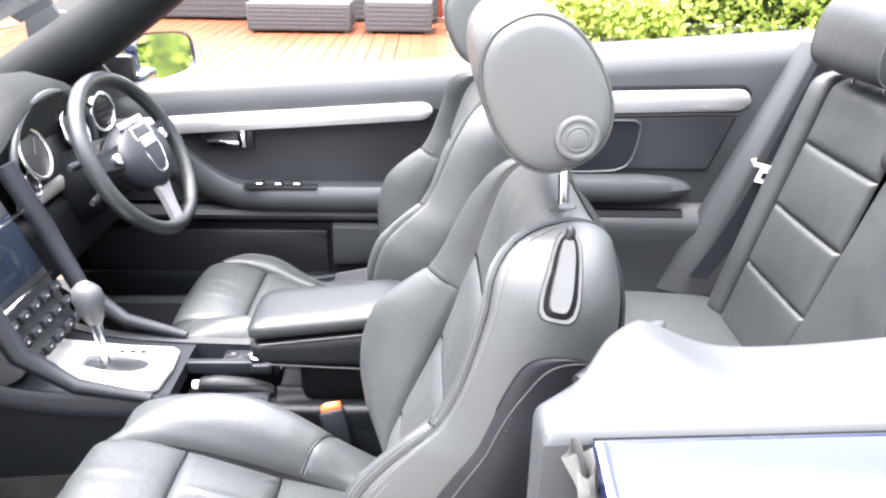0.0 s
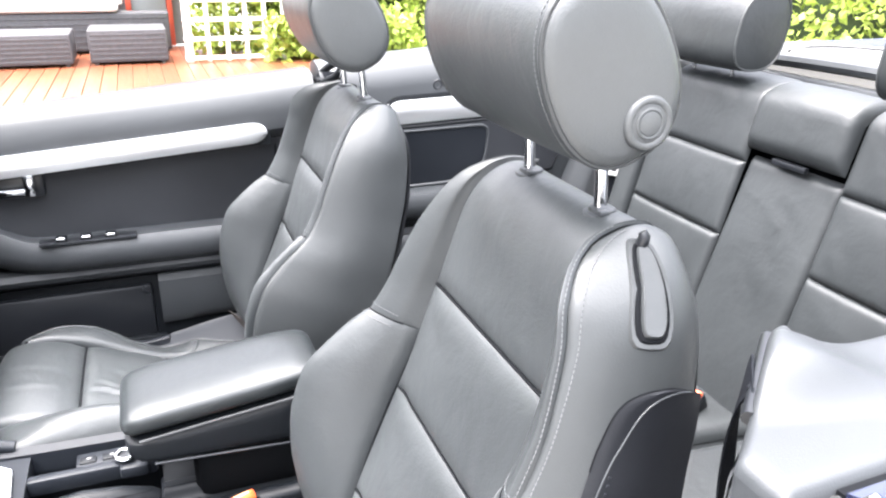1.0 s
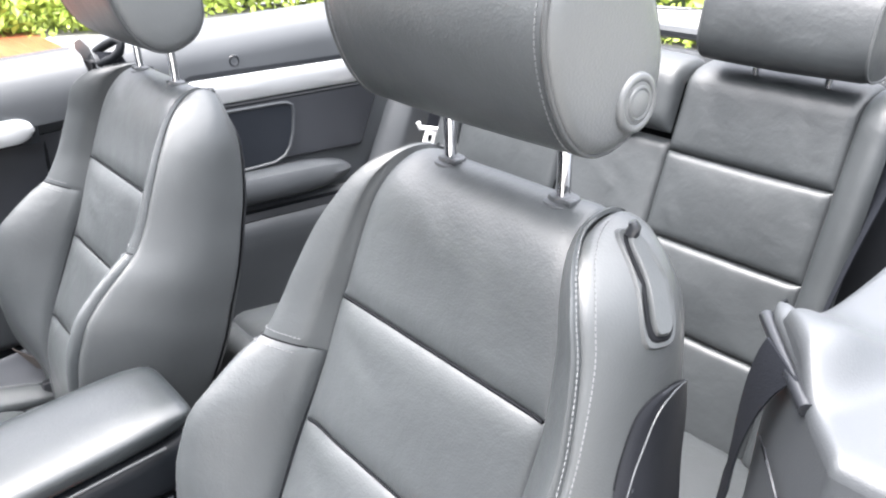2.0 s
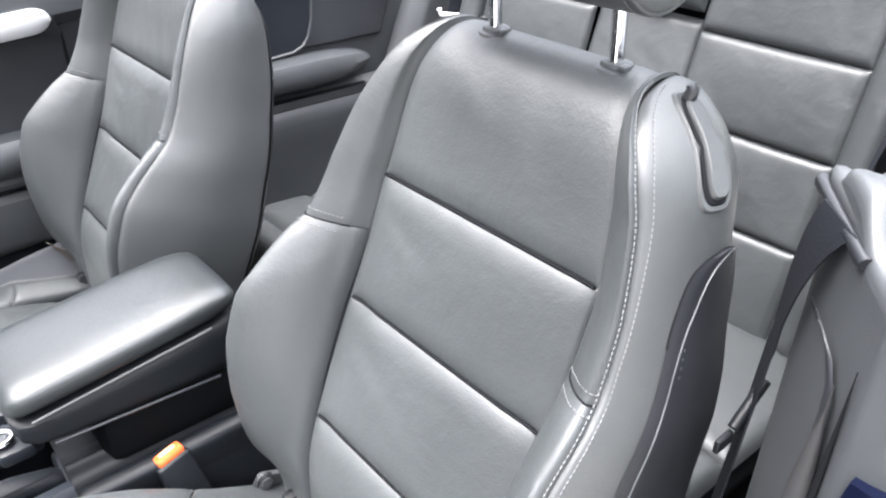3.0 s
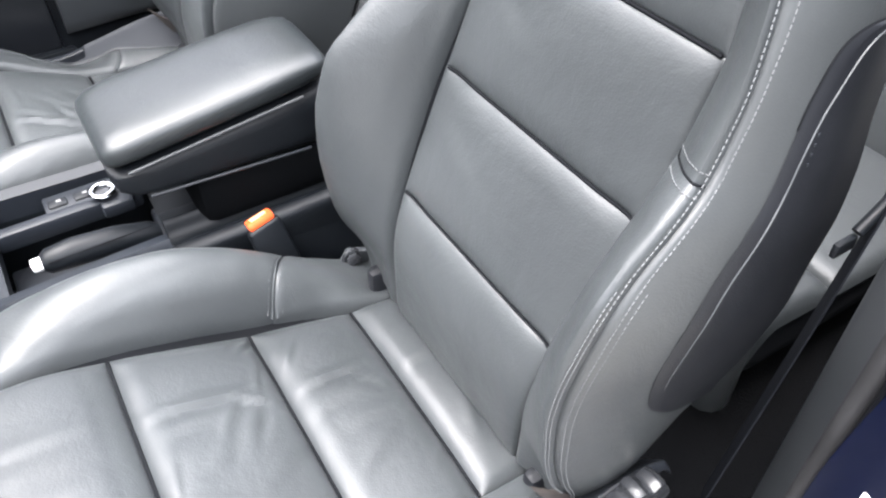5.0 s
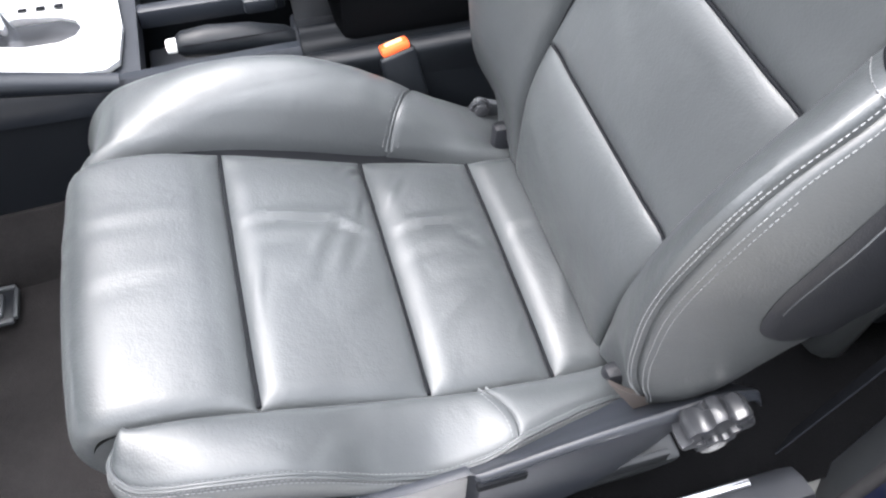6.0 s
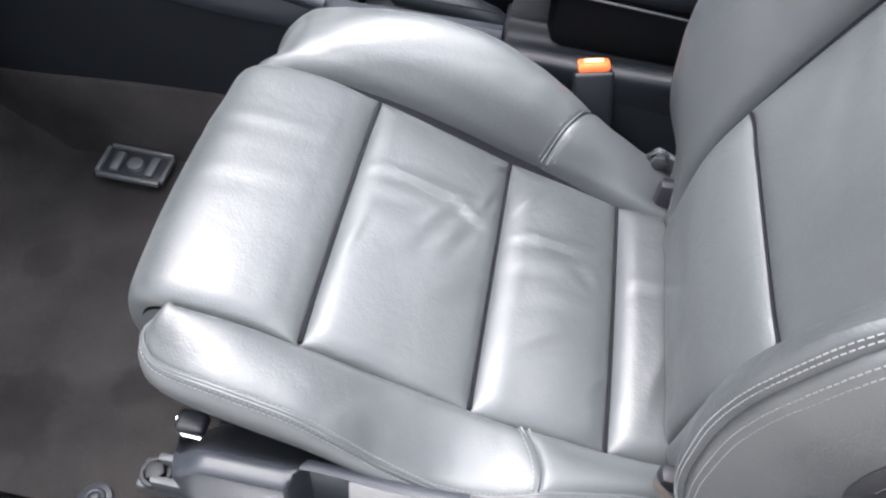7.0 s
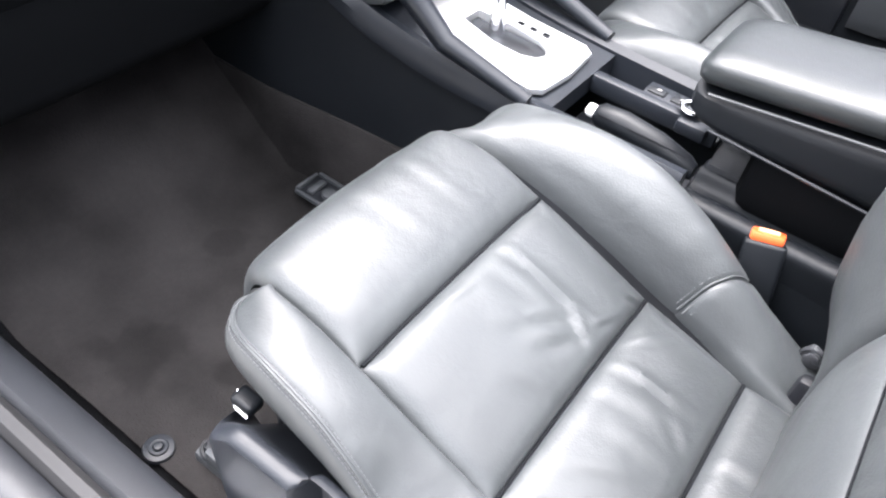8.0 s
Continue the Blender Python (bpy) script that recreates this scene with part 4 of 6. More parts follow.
# painted shoulder outside the trim
def shoulder(x):
    z = top_z(x) - 0.010
    k = min(1.0, max(0.0, (x - 0.085) / 0.1)) ** 0.6
    return [(0.414, z - 0.03), (0.414, z - 0.004), (0.40, z + 0.001), (0.34, z - 0.004 - 0.01 * (1 - k)), (0.29, z - 0.02 - 0.02 * (1 - k)), (0.265, z - 0.06 - 0.03 * (1 - k)), (0.255, z - 0.16), (0.25, 0.6), (0.28, 0.3), (0.39, 0.3), (0.40, 0.8)]
part("rear_wing", sweep([0.098, 0.104, 0.115, 0.135] + steps(0.16, 1.9, 30), shoulder), PAINT, car, "glossy dark blue rear wing")
part("wing_edge", tube([Vector((0.10, y, z)) for y, z in shoulder(0.1)[2:8]], 0.006, 8), PAINT, car)
part("trim_gap", sweep(steps(0.1, 1.3, 16), lambda x: [(0.412, top_z(x) - 0.05), (0.412, top_z(x) - 0.018), (0.422, top_z(x) - 0.018), (0.422, top_z(x) - 0.05)]), SEAM, car)

# plain front of the body: bonnet and front wings
part("bonnet", sheet(lambda u, v: Vector((-1.42 - 1.25 * u, 0.44 + 1.50 * v, 0.885 + 0.03 * math.sin(math.pi * v) - 0.05 * u - 0.13 * u ** 3)), 16, 16), PAINT, car)
part("bonnet_end", sheet(lambda u, v: Vector((-2.67 - 0.06 * math.sin(math.pi * u * 0.5), 0.44 + 1.50 * v, 0.705 + 0.03 * math.sin(math.pi * v) - 0.45 * u)), 8, 16), PAINT, car)
for sgn in (-1, 1):
    part("front_wing", sweep(steps(-2.62, -1.12, 14), lambda x: [(CY + sgn * 0.745, 0.30), (CY + sgn * 0.75, 0.885 - 0.05 * max(0.0, (-1.42 - x) / 1.25) - 0.13 * max(0.0, (-1.42 - x) / 1.25) ** 3), (CY + sgn * 0.80, 0.86 - 0.17 * max(0.0, (-1.42 - x) / 1.25) ** 2), (CY + sgn * 0.85, 0.70 - 0.1 * max(0.0, (-1.42 - x) / 1.25)), (CY + sgn * 0.855, 0.45), (CY + sgn * 0.83, 0.30)]), PAINT, car)

# tonneau behind the rear seats
def deck_lid(u, v):
    x = 1.02 + 0.75 * u
    y = 0.42 + 1.54 * v
    z = 1.045 + 0.03 * math.sin(v * math.pi) - 0.05 * u * u + 0.004 * math.sin(9 * u)
    if u < 0.06:
        z -= 0.03 * (1 - u / 0.06)
    return Vector((x, y, z))
part("roof_cover", sheet(deck_lid, 30, 30), PALE_TRIM, car, "pale grey hard cover over the folded roof")
part("cover_front", rbox(1.015, CY, 0.86, 0.03, 1.3, 0.34, 0.01), SOFT, car)
part("cover_edge", tube([Vector((1.02, 0.5 + 1.4 * i / 20, 1.03 + 0.03 * math.sin(i / 20 * math.pi))) for i in range(21)], 0.013, 8), SOFT, car, "rubber-edged cover lip")
for y in (0.9, 1.48):
    part("cover_seam", tube([deck_lid(0.05 + 0.9 * i / 12, (y - 0.42) / 1.54) + Vector((0, 0, 0.001)) for i in range(13)], 0.003, 6), SEAM, car)
part("boot_lid", sheet(lambda u, v: Vector((1.77 + 0.6 * u, 0.36 + 1.66 * v, 1.0 + 0.02 * math.sin(v * math.pi) - 0.1 * u * u)), 12, 12), PAINT, car)
part("far_wing", sweep(steps(0.9, 1.9, 8), lambda x: [(1.9, 0.3), (1.86, 1.0), (1.9, 1.03), (1.97, 1.01), (2.04, 0.9), (2.06, 0.3)]), PAINT, car)

# ---- driver's door and far rear side ----
def belt(x):
    return 0.985 + 0.088 * x


door = thing("driver_door", "closed driver's door lined in dark grey with aluminium strip", "car door", at=(-0.4, 1.9, 0.35))
xs = steps(-1.0, 0.105, 40)
part("outer_skin", sweep(xs, lambda x: [(1.965, 0.3), (1.95, belt(x) - 0.03), (1.96, belt(x) - 0.005), (1.99, belt(x) - 0.02), (2.05, 0.75), (2.05, 0.35), (2.03, 0.28)]), PAINT, door, "dark blue outer door skin")
part("window_seal", sweep(xs, lambda x: [(1.93, belt(x) - 0.03), (1.93, belt(x) + 0.006), (1.94, belt(x) + 0.012), (1.955, belt(x) + 0.006), (1.958, belt(x) - 0.03)]), RUBBER, door)
part("upper_pad", sweep(xs, lambda x: [(1.93, 0.8), (1.93, belt(x) + 0.004), (1.905, belt(x) + 0.012), (1.87, belt(x) + 0.004), (1.845, belt(x) - 0.02), (1.835, belt(x) - 0.06), (1.838, belt(x) - 0.10), (1.86, belt(x) - 0.12)]), SOFT, door, "soft grey upper door pad")


def strip_bounds(x):
    """Lower and upper edge of the aluminium strip."""
    mid = 0.888 + 0.07 * x
    half = 0.0235
    if x > -0.045:
        half *= math.sqrt(max(0.0, 1 - ((x + 0.045) / 0.036) ** 2))
    return mid - half - 0.005, mid + half - 0.005


xs_strip = steps(-1.0, -0.05, 34) + [-0.045 + 0.0355 * math.sin(a * math.pi / 16) for a in range(0, 9)]
part("aluminium_strip", sweep(xs_strip, lambda x: [(1.85, strip_bounds(x)[0]), (1.829, strip_bounds(x)[0] + 0.001), (1.824, strip_bounds(x)[0] * 0.7 + strip_bounds(x)[1] * 0.3), (1.824, strip_bounds(x)[0] * 0.3 + strip_bounds(x)[1] * 0.7), (1.829, strip_bounds(x)[1] - 0.001), (1.85, strip_bounds(x)[1])]), SILVER, door, "bright brushed aluminium strip")
part("strip_shadow_gap", sweep(steps(-1.0, 0.0, 30), lambda x: [(1.856, strip_bounds(min(x, -0.05))[0] - 0.004), (1.838, strip_bounds(min(x, -0.05))[0] - 0.004), (1.838, strip_bounds(min(x, -0.05))[1] + 0.006), (1.856, strip_bounds(min(x, -0.05))[1] + 0.006)]), PLASTIC, door)
part("door_insert", sweep(xs, lambda x: [(1.93, 0.62), (1.93, belt(x) - 0.115), (1.862, belt(x) - 0.125), (1.868, 0.80), (1.866, 0.70), (1.87, 0.62)]), SILL, door, "dark leather-grained door insert")
part("insert_seam", tube([Vector((0.012, 1.866, 0.63 + 0.25 * i / 8)) for i in range(9)], 0.003, 6), SEAM, door)


def arm_section(x):
    """Armrest bulge: its front end sweeps up towards the handle."""
    lift = 0.14 * max(0.0, (-0.50 - x) / 0.2) ** 1.5
    top = 0.684 + 0.02 * (x + 0.3) * 0.2 + lift
    reach = lerp_table([(-1.0, 0.02), (-0.75, 0.025), (-0.55, 0.06), (-0.4, 0.085), (-0.05, 0.08), (0.1, 0.06)], x)
    low = 0.622 + lift * 0.6
    return [(1.875, low - 0.02), (1.875 - reach * 0.5, low - 0.018), (1.875 - reach * 0.92, low + 0.005), (1.875 - reach, low + 0.03), (1.875 - reach * 0.97, top - 0.014), (1.875 - reach * 0.85, top), (1.875 - reach * 0.45, top - 0.006), (1.875, top - 0.004)]
part("armrest", sweep(steps(-1.0, 0.105, 50), arm_section), SOFT, door, "padded grey door armrest")
part("lower_panel", sweep(xs, lambda x: [(1.93, 0.30), (1.93, 0.62), (1.862, 0.607), (1.85, 0.595), (1.848, 0.575), (1.87, 0.56), (1.865, 0.45), (1.86, 0.32)]), PLASTIC, door)
part("panel_rail", sweep(xs, lambda x: [(1.865, 0.578), (1.838, 0.582), (1.832, 0.594), (1.838, 0.606), (1.865, 0.61)]), SOFT, door)
part("pocket_lid", sweep(steps(-0.275, 0.09, 14), lambda x: [(1.87, 0.44), (1.85, 0.445 + 0.03 * (x + 0.275)), (1.838, 0.47), (1.838, 0.555), (1.85, 0.566), (1.87, 0.566)]), SOFT, door, "grey door pocket lid")
part("pocket_mouth", rbox(-0.62, 1.862, 0.46, 0.66, 0.02, 0.17, 0.01), BLACK, door)
part("pocket_wall", rbox(-0.62, 1.84, 0.39, 0.7, 0.02, 0.07, 0.008), PLASTIC, door)
# switches
part("switch_plate", rbox(-0.40, 1.807, 0.685, 0.19, 0.034, 0.008, 0.003, 2), BLACK, door)
for k in range(3):
    sw = part("window_switch", rbox(-0.452 + 0.048 * k, 1.803, 0.692, 0.022, 0.020, 0.011, 0.003, 2, pose(0, 0, 0, 12, 0, 0)), PLASTIC, door)
    part("switch_edge", rbox(-0.452 + 0.048 * k, 1.793, 0.695, 0.018, 0.004, 0.005, 0.001, 1), CHROME, sw)
# inner handle
part("handle_bowl", rbox(-0.545, 1.862, 0.802, 0.15, 0.016, 0.06, 0.007, 2), BLACK, door)
part("door_handle", join(rbox(-0.545, 1.843, 0.79, 0.085, 0.012, 0.014, 0.005, 2), rbox(-0.497, 1.845, 0.803, 0.022, 0.022, 0.05, 0.006, 2)), CHROME, door, "satin chrome inner door handle")
part("lock_button", rbox(-0.60, 1.852, 0.806, 0.018, 0.01, 0.03, 0.004), PLASTIC, door)
# the whole door stands flush with the body side
door.location.y += 0.04
# end face of the door at the shut line
part("shut_line", rbox(0.113, 1.93, 0.70, 0.006, 0.11, 0.58, 0.002, 1), SEAM, door)

side = thing("rear_side_panel", "grey rear side trim with aluminium strip and armrest", "car trim", at=(0.5, 1.85, 0.35))
xr = steps(0.118, 1.0, 36)


def rb(x):
    return 1.01 + 0.075 * (x - 0.1)


part("side_top", sweep(xr, lambda x: [(1.93, 0.6), (1.94, rb(x)), (1.90, rb(x) + 0.012), (1.85, rb(x) + 0.003), (1.822, rb(x) - 0.02), (1.81, rb(x) - 0.06), (1.81, 0.84), (1.83, 0.62)]), SOFT, side, "soft grey upper side trim")


def rstrip(x):
    mid = 0.913 + 0.03 * (x - 0.45)
    half = 0.028
    for end, sign in ((0.30, -1), (0.755, 1)):
        d = (x - end) * sign
        if d > 0:
            half *= math.sqrt(max(0.0, 1 - (d / 0.036) ** 2))
    return mid - half, mid + half


xq = [0.30 - 0.0355 * math.cos(a * math.pi / 16) for a in range(0, 9)] + steps(0.31, 0.75, 16) + [0.755 + 0.0355 * math.sin(a * math.pi / 16) for a in range(0, 9)]
part("aluminium_strip", sweep(xq, lambda x: [(1.815, rstrip(x)[0]), (1.803, rstrip(x)[0] + 0.001), (1.798, sum(rstrip(x)) / 2 - 0.3 * (rstrip(x)[1] - rstrip(x)[0])), (1.798, sum(rstrip(x)) / 2 + 0.3 * (rstrip(x)[1] - rstrip(x)[0])), (1.803, rstrip(x)[1] - 0.001), (1.815, rstrip(x)[1])]), SILVER, side, "bright brushed aluminium strip")
part("strip_recess", tube([Vector((x, 1.812, rstrip(x)[1] + 0.006)) for x in xq], 0.006, 6), PLASTIC, side)
part("strip_ledge", tube([Vector((x, 1.806, rstrip(min(max(x, 0.31), 0.7))[0] - 0.008)) for x in steps(0.26, 0.76, 16)], 0.004, 6), PLASTIC, side)
def insert_point(u, v, lift=0.0):
    z = 0.735 + (0.137 + 0.02 * u) * v
    x = 0.125 + (0.575 + 0.40 * (z - 0.70)) * u
    k = min(1.0, min(v, 1 - v, (1 - u) * 3) / 0.06)
    return Vector((x, 1.815 - 0.012 * math.sqrt(max(0.0, 1 - (1 - k) ** 2)) - lift, z))
part("side_insert", sheet(insert_point, 50, 24), SILL, side, "dark grained side insert")
pocket = [(0.20, 0.864), (0.36, 0.865), (0.48, 0.868), (0.505, 0.867), (0.518, 0.860), (0.521, 0.846), (0.517, 0.800), (0.507, 0.765), (0.492, 0.746), (0.466, 0.735), (0.40, 0.731), (0.20, 0.729)]
part("pocket_rim", tube([Vector((x, 1.8015, z)) for x, z in pocket], 0.0036, 8), SOFT, side)
part("pocket_panel", loft([[Vector((x, y, z)) for x, z in pocket] for y in (1.8035, 1.8015)]), CONSOLE, side)
def rest_section(x):
    """The rear armrest: a soft roll that narrows to a rounded end."""
    k = math.sqrt(max(0.0004, 1 - (max(0.0, x - 0.50) / 0.175) ** 2))
    reach, mid, half = 0.085 * (0.35 + 0.65 * k), 0.686, 0.040 * k
    return [(1.84, mid - half), (1.84 - reach * 0.55, mid - half * 0.95), (1.84 - reach * 0.9, mid - half * 0.5), (1.84 - reach, mid + half * 0.2), (1.84 - reach * 0.88, mid + half * 0.8), (1.84 - reach * 0.5, mid + half), (1.84, mid + half * 0.95)]
part("side_armrest", sweep(steps(0.12, 0.60, 16) + [0.62, 0.64, 0.655, 0.665, 0.672, 0.6745], rest_section), SOFT, side, "padded grey rear armrest")
part("armrest_gap", sweep(steps(0.12, 0.66, 12), lambda x: [(1.84, 0.595), (1.80, 0.60), (1.795, 0.61), (1.80, 0.625), (1.84, 0.63)]), BLACK, side)
part("side_lower", sweep(xr, lambda x: [(1.93, 0.28), (1.93, 0.66), (1.835, 0.645), (1.79, 0.60), (1.785, 0.57), (1.80, 0.53), (1.80, 0.28)]), SOFT, side)
def corner_skin(u, v):
    """The corner beside the seat back: its front edge leans back with the belt."""
    z = 0.40 + (rb(0.9) - 0.40) * v
    x0 = 0.80 + 0.42 * (z - 0.85)
    return Vector((x0 + (1.05 - x0) * u, 1.812 - 0.05 * math.sqrt(min(1.0, u / 0.16)) - 0.02 * u, z))
part("corner_trim", sheet(corner_skin, 40, 16), SOFT, side)
part("roof_screw", join(ring((0.392, 1.812, 0.968), (0, -1, 0), 0.010, 0.003, 24, 8), disc((0.392, 1.812, 0.968), (0, -1, 0), 0.006, 0.002)), BLACK, side)
side.location.y += 0.05

# ---- rear bench ----
bench = thing("rear_bench", "grey leather rear seat with two seats and a centre hatch", "car seat", at=(0.6, CY, 0.3))


def rear_back(s, y):
    a = radians(15)
    x, z = 0.69 + math.sin(a) * min(s, 0.6), 0.42 + math.cos(a) * min(s, 0.6)
    if s > 0.6:
        k = (s - 0.6) / 0.14
        x, z = x + 0.02 * k + 0.09 * k * k, z + 0.05 * k * (2 - k) * 0.75
    d = abs(y - CY)
    n = 0.0
    if d > 0.40:
        n += 0.03 * math.sin(min(1.0, (d - 0.40) / 0.12) * math.pi * 0.5)
    return Vector((x - n * math.cos(a), y, z + n * math.sin(a)))


for sgn in (-1, 1):
    edges_y = sorted((CY + sgn * 0.115, CY + sgn * 0.405))
    for a, b in zip([0.02, 0.185, 0.335, 0.485], [0.185, 0.335, 0.485, 0.735]):
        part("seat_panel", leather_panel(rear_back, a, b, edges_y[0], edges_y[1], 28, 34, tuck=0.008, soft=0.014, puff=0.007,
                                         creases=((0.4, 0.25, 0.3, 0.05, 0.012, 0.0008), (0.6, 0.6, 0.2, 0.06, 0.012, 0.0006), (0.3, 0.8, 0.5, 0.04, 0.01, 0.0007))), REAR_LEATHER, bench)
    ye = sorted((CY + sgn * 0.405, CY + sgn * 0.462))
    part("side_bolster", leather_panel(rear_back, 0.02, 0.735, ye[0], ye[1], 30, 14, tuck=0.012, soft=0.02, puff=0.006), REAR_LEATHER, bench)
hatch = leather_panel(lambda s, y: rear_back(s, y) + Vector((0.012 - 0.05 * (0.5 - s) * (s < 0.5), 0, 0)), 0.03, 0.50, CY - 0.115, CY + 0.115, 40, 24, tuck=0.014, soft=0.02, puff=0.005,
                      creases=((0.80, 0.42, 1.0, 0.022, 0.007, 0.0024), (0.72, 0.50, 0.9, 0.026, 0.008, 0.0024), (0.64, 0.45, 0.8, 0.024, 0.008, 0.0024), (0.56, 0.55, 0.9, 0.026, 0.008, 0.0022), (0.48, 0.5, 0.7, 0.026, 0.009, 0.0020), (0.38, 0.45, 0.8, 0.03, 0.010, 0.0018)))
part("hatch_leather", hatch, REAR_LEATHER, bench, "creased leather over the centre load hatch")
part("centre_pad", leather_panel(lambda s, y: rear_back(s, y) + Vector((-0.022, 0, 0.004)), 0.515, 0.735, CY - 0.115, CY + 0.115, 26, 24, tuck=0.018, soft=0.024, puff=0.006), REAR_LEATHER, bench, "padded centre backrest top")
slot = rear_back(0.51, CY)
part("hatch_slot", rbox(slot.x - 0.004, slot.y, slot.z - 0.005, 0.012, 0.08, 0.012, 0.003), BLACK, bench)
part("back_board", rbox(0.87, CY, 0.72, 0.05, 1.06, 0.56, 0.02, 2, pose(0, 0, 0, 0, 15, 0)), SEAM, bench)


def rear_cushion(u, y):
    x = 0.22 + 0.5 * u
    z = 0.475 - 0.09 * max(0.0, 1 - u / 0.14) ** 2 - 0.03 * u
    d = abs(y - CY)
    if d < 0.13:
        z += 0.02
    return Vector((x, y, z))


for y0, y1 in ((CY - 0.53, CY - 0.13), (CY - 0.13, CY + 0.13), (CY + 0.13, CY + 0.53)):
    for a, b in ((0.0, 0.35), (0.35, 1.0)):
        part("cushion_panel", leather_panel(rear_cushion, a, b, y0, y1, 18, 24, tuck=0.014, soft=0.024, puff=0.01, creases=((0.4, 0.5, 0.3, 0.06, 0.014, 0.001),)), REAR_LEATHER, bench)
part("cushion_front", rbox(0.24, CY, 0.37, 0.06, 1.06, 0.2, 0.03, 3), SIDE_LEATHER, bench)
part("cushion_liner", rbox(0.48, CY, 0.40, 0.46, 1.06, 0.06, 0.02), SEAM, bench)


def rear_headrest(y):
    rest = thing("rear_headrest", "low wide grey leather headrest on the rear seat", "headrest", "rear headrests", at=(0.88, y, 1.02))
    loops = []
    for dy, g in ((-0.135, 0.86), (-0.132, 0.95), (-0.12, 0.99), (-0.08, 1.0), (0.0, 1.02), (0.08, 1.0), (0.12, 0.99), (0.132, 0.95), (0.135, 0.86)):
        loop = []
        for j in range(40):
            a = 2 * math.pi * j / 40
            c, d = math.cos(a), math.sin(a)
            r = (abs(c) ** 2.8 + abs(d) ** 2.8) ** (-1 / 2.8)
            x, z = 0.062 * r * c * g, 0.076 * r * d * g
            loop.append(Vector((0.865 + x + 0.15 * z, y + dy, 1.124 + z)))
        loops.append(loop)
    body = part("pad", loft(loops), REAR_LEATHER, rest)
    for sgn in (-1, 1):
        pts = [p.copy() for p in loops[1 if sgn < 0 else -2]]
        part("piping", tube([Vector((p.x, p.y + sgn * 0.001, p.z)) for p in pts], 0.0022, 6, True), SIDE_LEATHER, body)
        part("post", tube([Vector((0.875, y + sgn * 0.06, 0.98)), Vector((0.872, y + sgn * 0.06, 1.06))], 0.006, 10), CHROME, rest)
    return rest


rear_headrest(CY + 0.30)
rear_headrest(CY - 0.285)


# ---- seat belts ----
def strap(points, width, side_vec, thick=0.0016):
    """Flat webbing along points; side_vec: its width's direction."""
    sv = Vector(side_vec).normalized() * width / 2
    pts = [Vector(p) for p in points]
    loops = []
    for i, p in enumerate(pts):
        t = (pts[min(i + 1, len(pts) - 1)] - pts[max(i - 1, 0)]).normalized()
        n = t.cross(sv).normalized() * thick / 2
        loops.append([p - sv - n, p + sv - n, p + sv + n, p - sv + n])
    return loft(loops)


def bezier(a, b, c, n=16):
    a, b, c = Vector(a), Vector(b), Vector(c)
    return [a * (1 - t) ** 2 + b * 2 * t * (1 - t) + c * t * t for t in (i / n for i in range(n + 1))]


rear_belt = thing("rear_seat_belt", "grey rear seat belt with a chrome tongue hanging beside the seat", "seat belt", "seat belts", at=(0.74, 1.66, 0.5))
part("webbing", strap(bezier((0.893, 1.70, 1.046), (0.845, 1.69, 0.92), (0.803, 1.69, 0.80)) + bezier((0.80, 1.69, 0.795), (0.755, 1.70, 0.64), (0.67, 1.70, 0.50)), 0.046, (0.93, -0.3, 0)), WEB, rear_belt)
tg = Vector((0.786, 1.682, 0.800))
across, down = Vector((0.93, -0.28, -0.16)).normalized(), Vector((-0.22, 0.05, -0.95)).normalized()
part("tongue", join(tube([tg - across * 0.036 - down * 0.012, tg - across * 0.030, tg + across * 0.030, tg + across * 0.036 - down * 0.012], 0.0055, 10), strap([tg, tg + down * 0.02, tg + down * 0.04], 0.028, across, 0.004)), WHITE_PART, rear_belt, "pale metal belt tongue")
part("tongue_slot", strap([tg + down * 0.014, tg + down * 0.03], 0.010, across, 0.0052), SEAM, rear_belt)

near_rear_belt = thing("rear_seat_belt", "dark seat belt lying along the rear seat side", "seat belt", "seat belts", at=(0.78, 0.72, 0.5))
part("webbing", strap(bezier((0.90, 0.715, 1.03), (0.80, 0.735, 0.86), (0.76, 0.745, 0.72)) + bezier((0.758, 0.745, 0.71), (0.73, 0.735, 0.6), (0.69, 0.72, 0.5)), 0.046, (0.5, 0.85, 0)), WEB, near_rear_belt)
part("tongue", join(tube([Vector((0.765, 0.76, 0.70)), Vector((0.745, 0.775, 0.715)), Vector((0.74, 0.785, 0.73))], 0.005, 8), rbox(0.755, 0.75, 0.70, 0.012, 0.04, 0.014, 0.004)), PLASTIC, near_rear_belt)

front_belt = thing("front_seat_belt", "black passenger seat belt hanging from the side trim guide", "seat belt", "seat belts", at=(0.1, 0.56, 0.4))
fan = bezier((0.134, 0.532, 0.984), (0.142, 0.556, 0.95), (0.158, 0.562, 0.85), 14) + bezier((0.157, 0.563, 0.84), (0.146, 0.563, 0.72), (0.075, 0.562, 0.40), 14)
part("webbing", loft([[p - s - n, p + s - n, p + s + n, p - s + n] for p, s, n in ((p, Vector((0.62, 0.72, 0.06)).lerp(Vector((0.86, 0.5, 0)), min(1.0, i / 12)) * (0.027 - 0.009 * min(1.0, i / 12)), Vector((-0.0006, 0.0006, 0))) for i, p in enumerate(fan))]), WEB, front_belt)
part("tongue", join(tube([Vector((0.166, 0.562, 0.80)), Vector((0.145, 0.562, 0.785)), Vector((0.125, 0.562, 0.77))], 0.005, 10), rbox(0.113, 0.562, 0.762, 0.024, 0.006, 0.014, 0.002, 2)), PLASTIC, front_belt, "dark belt tongue")


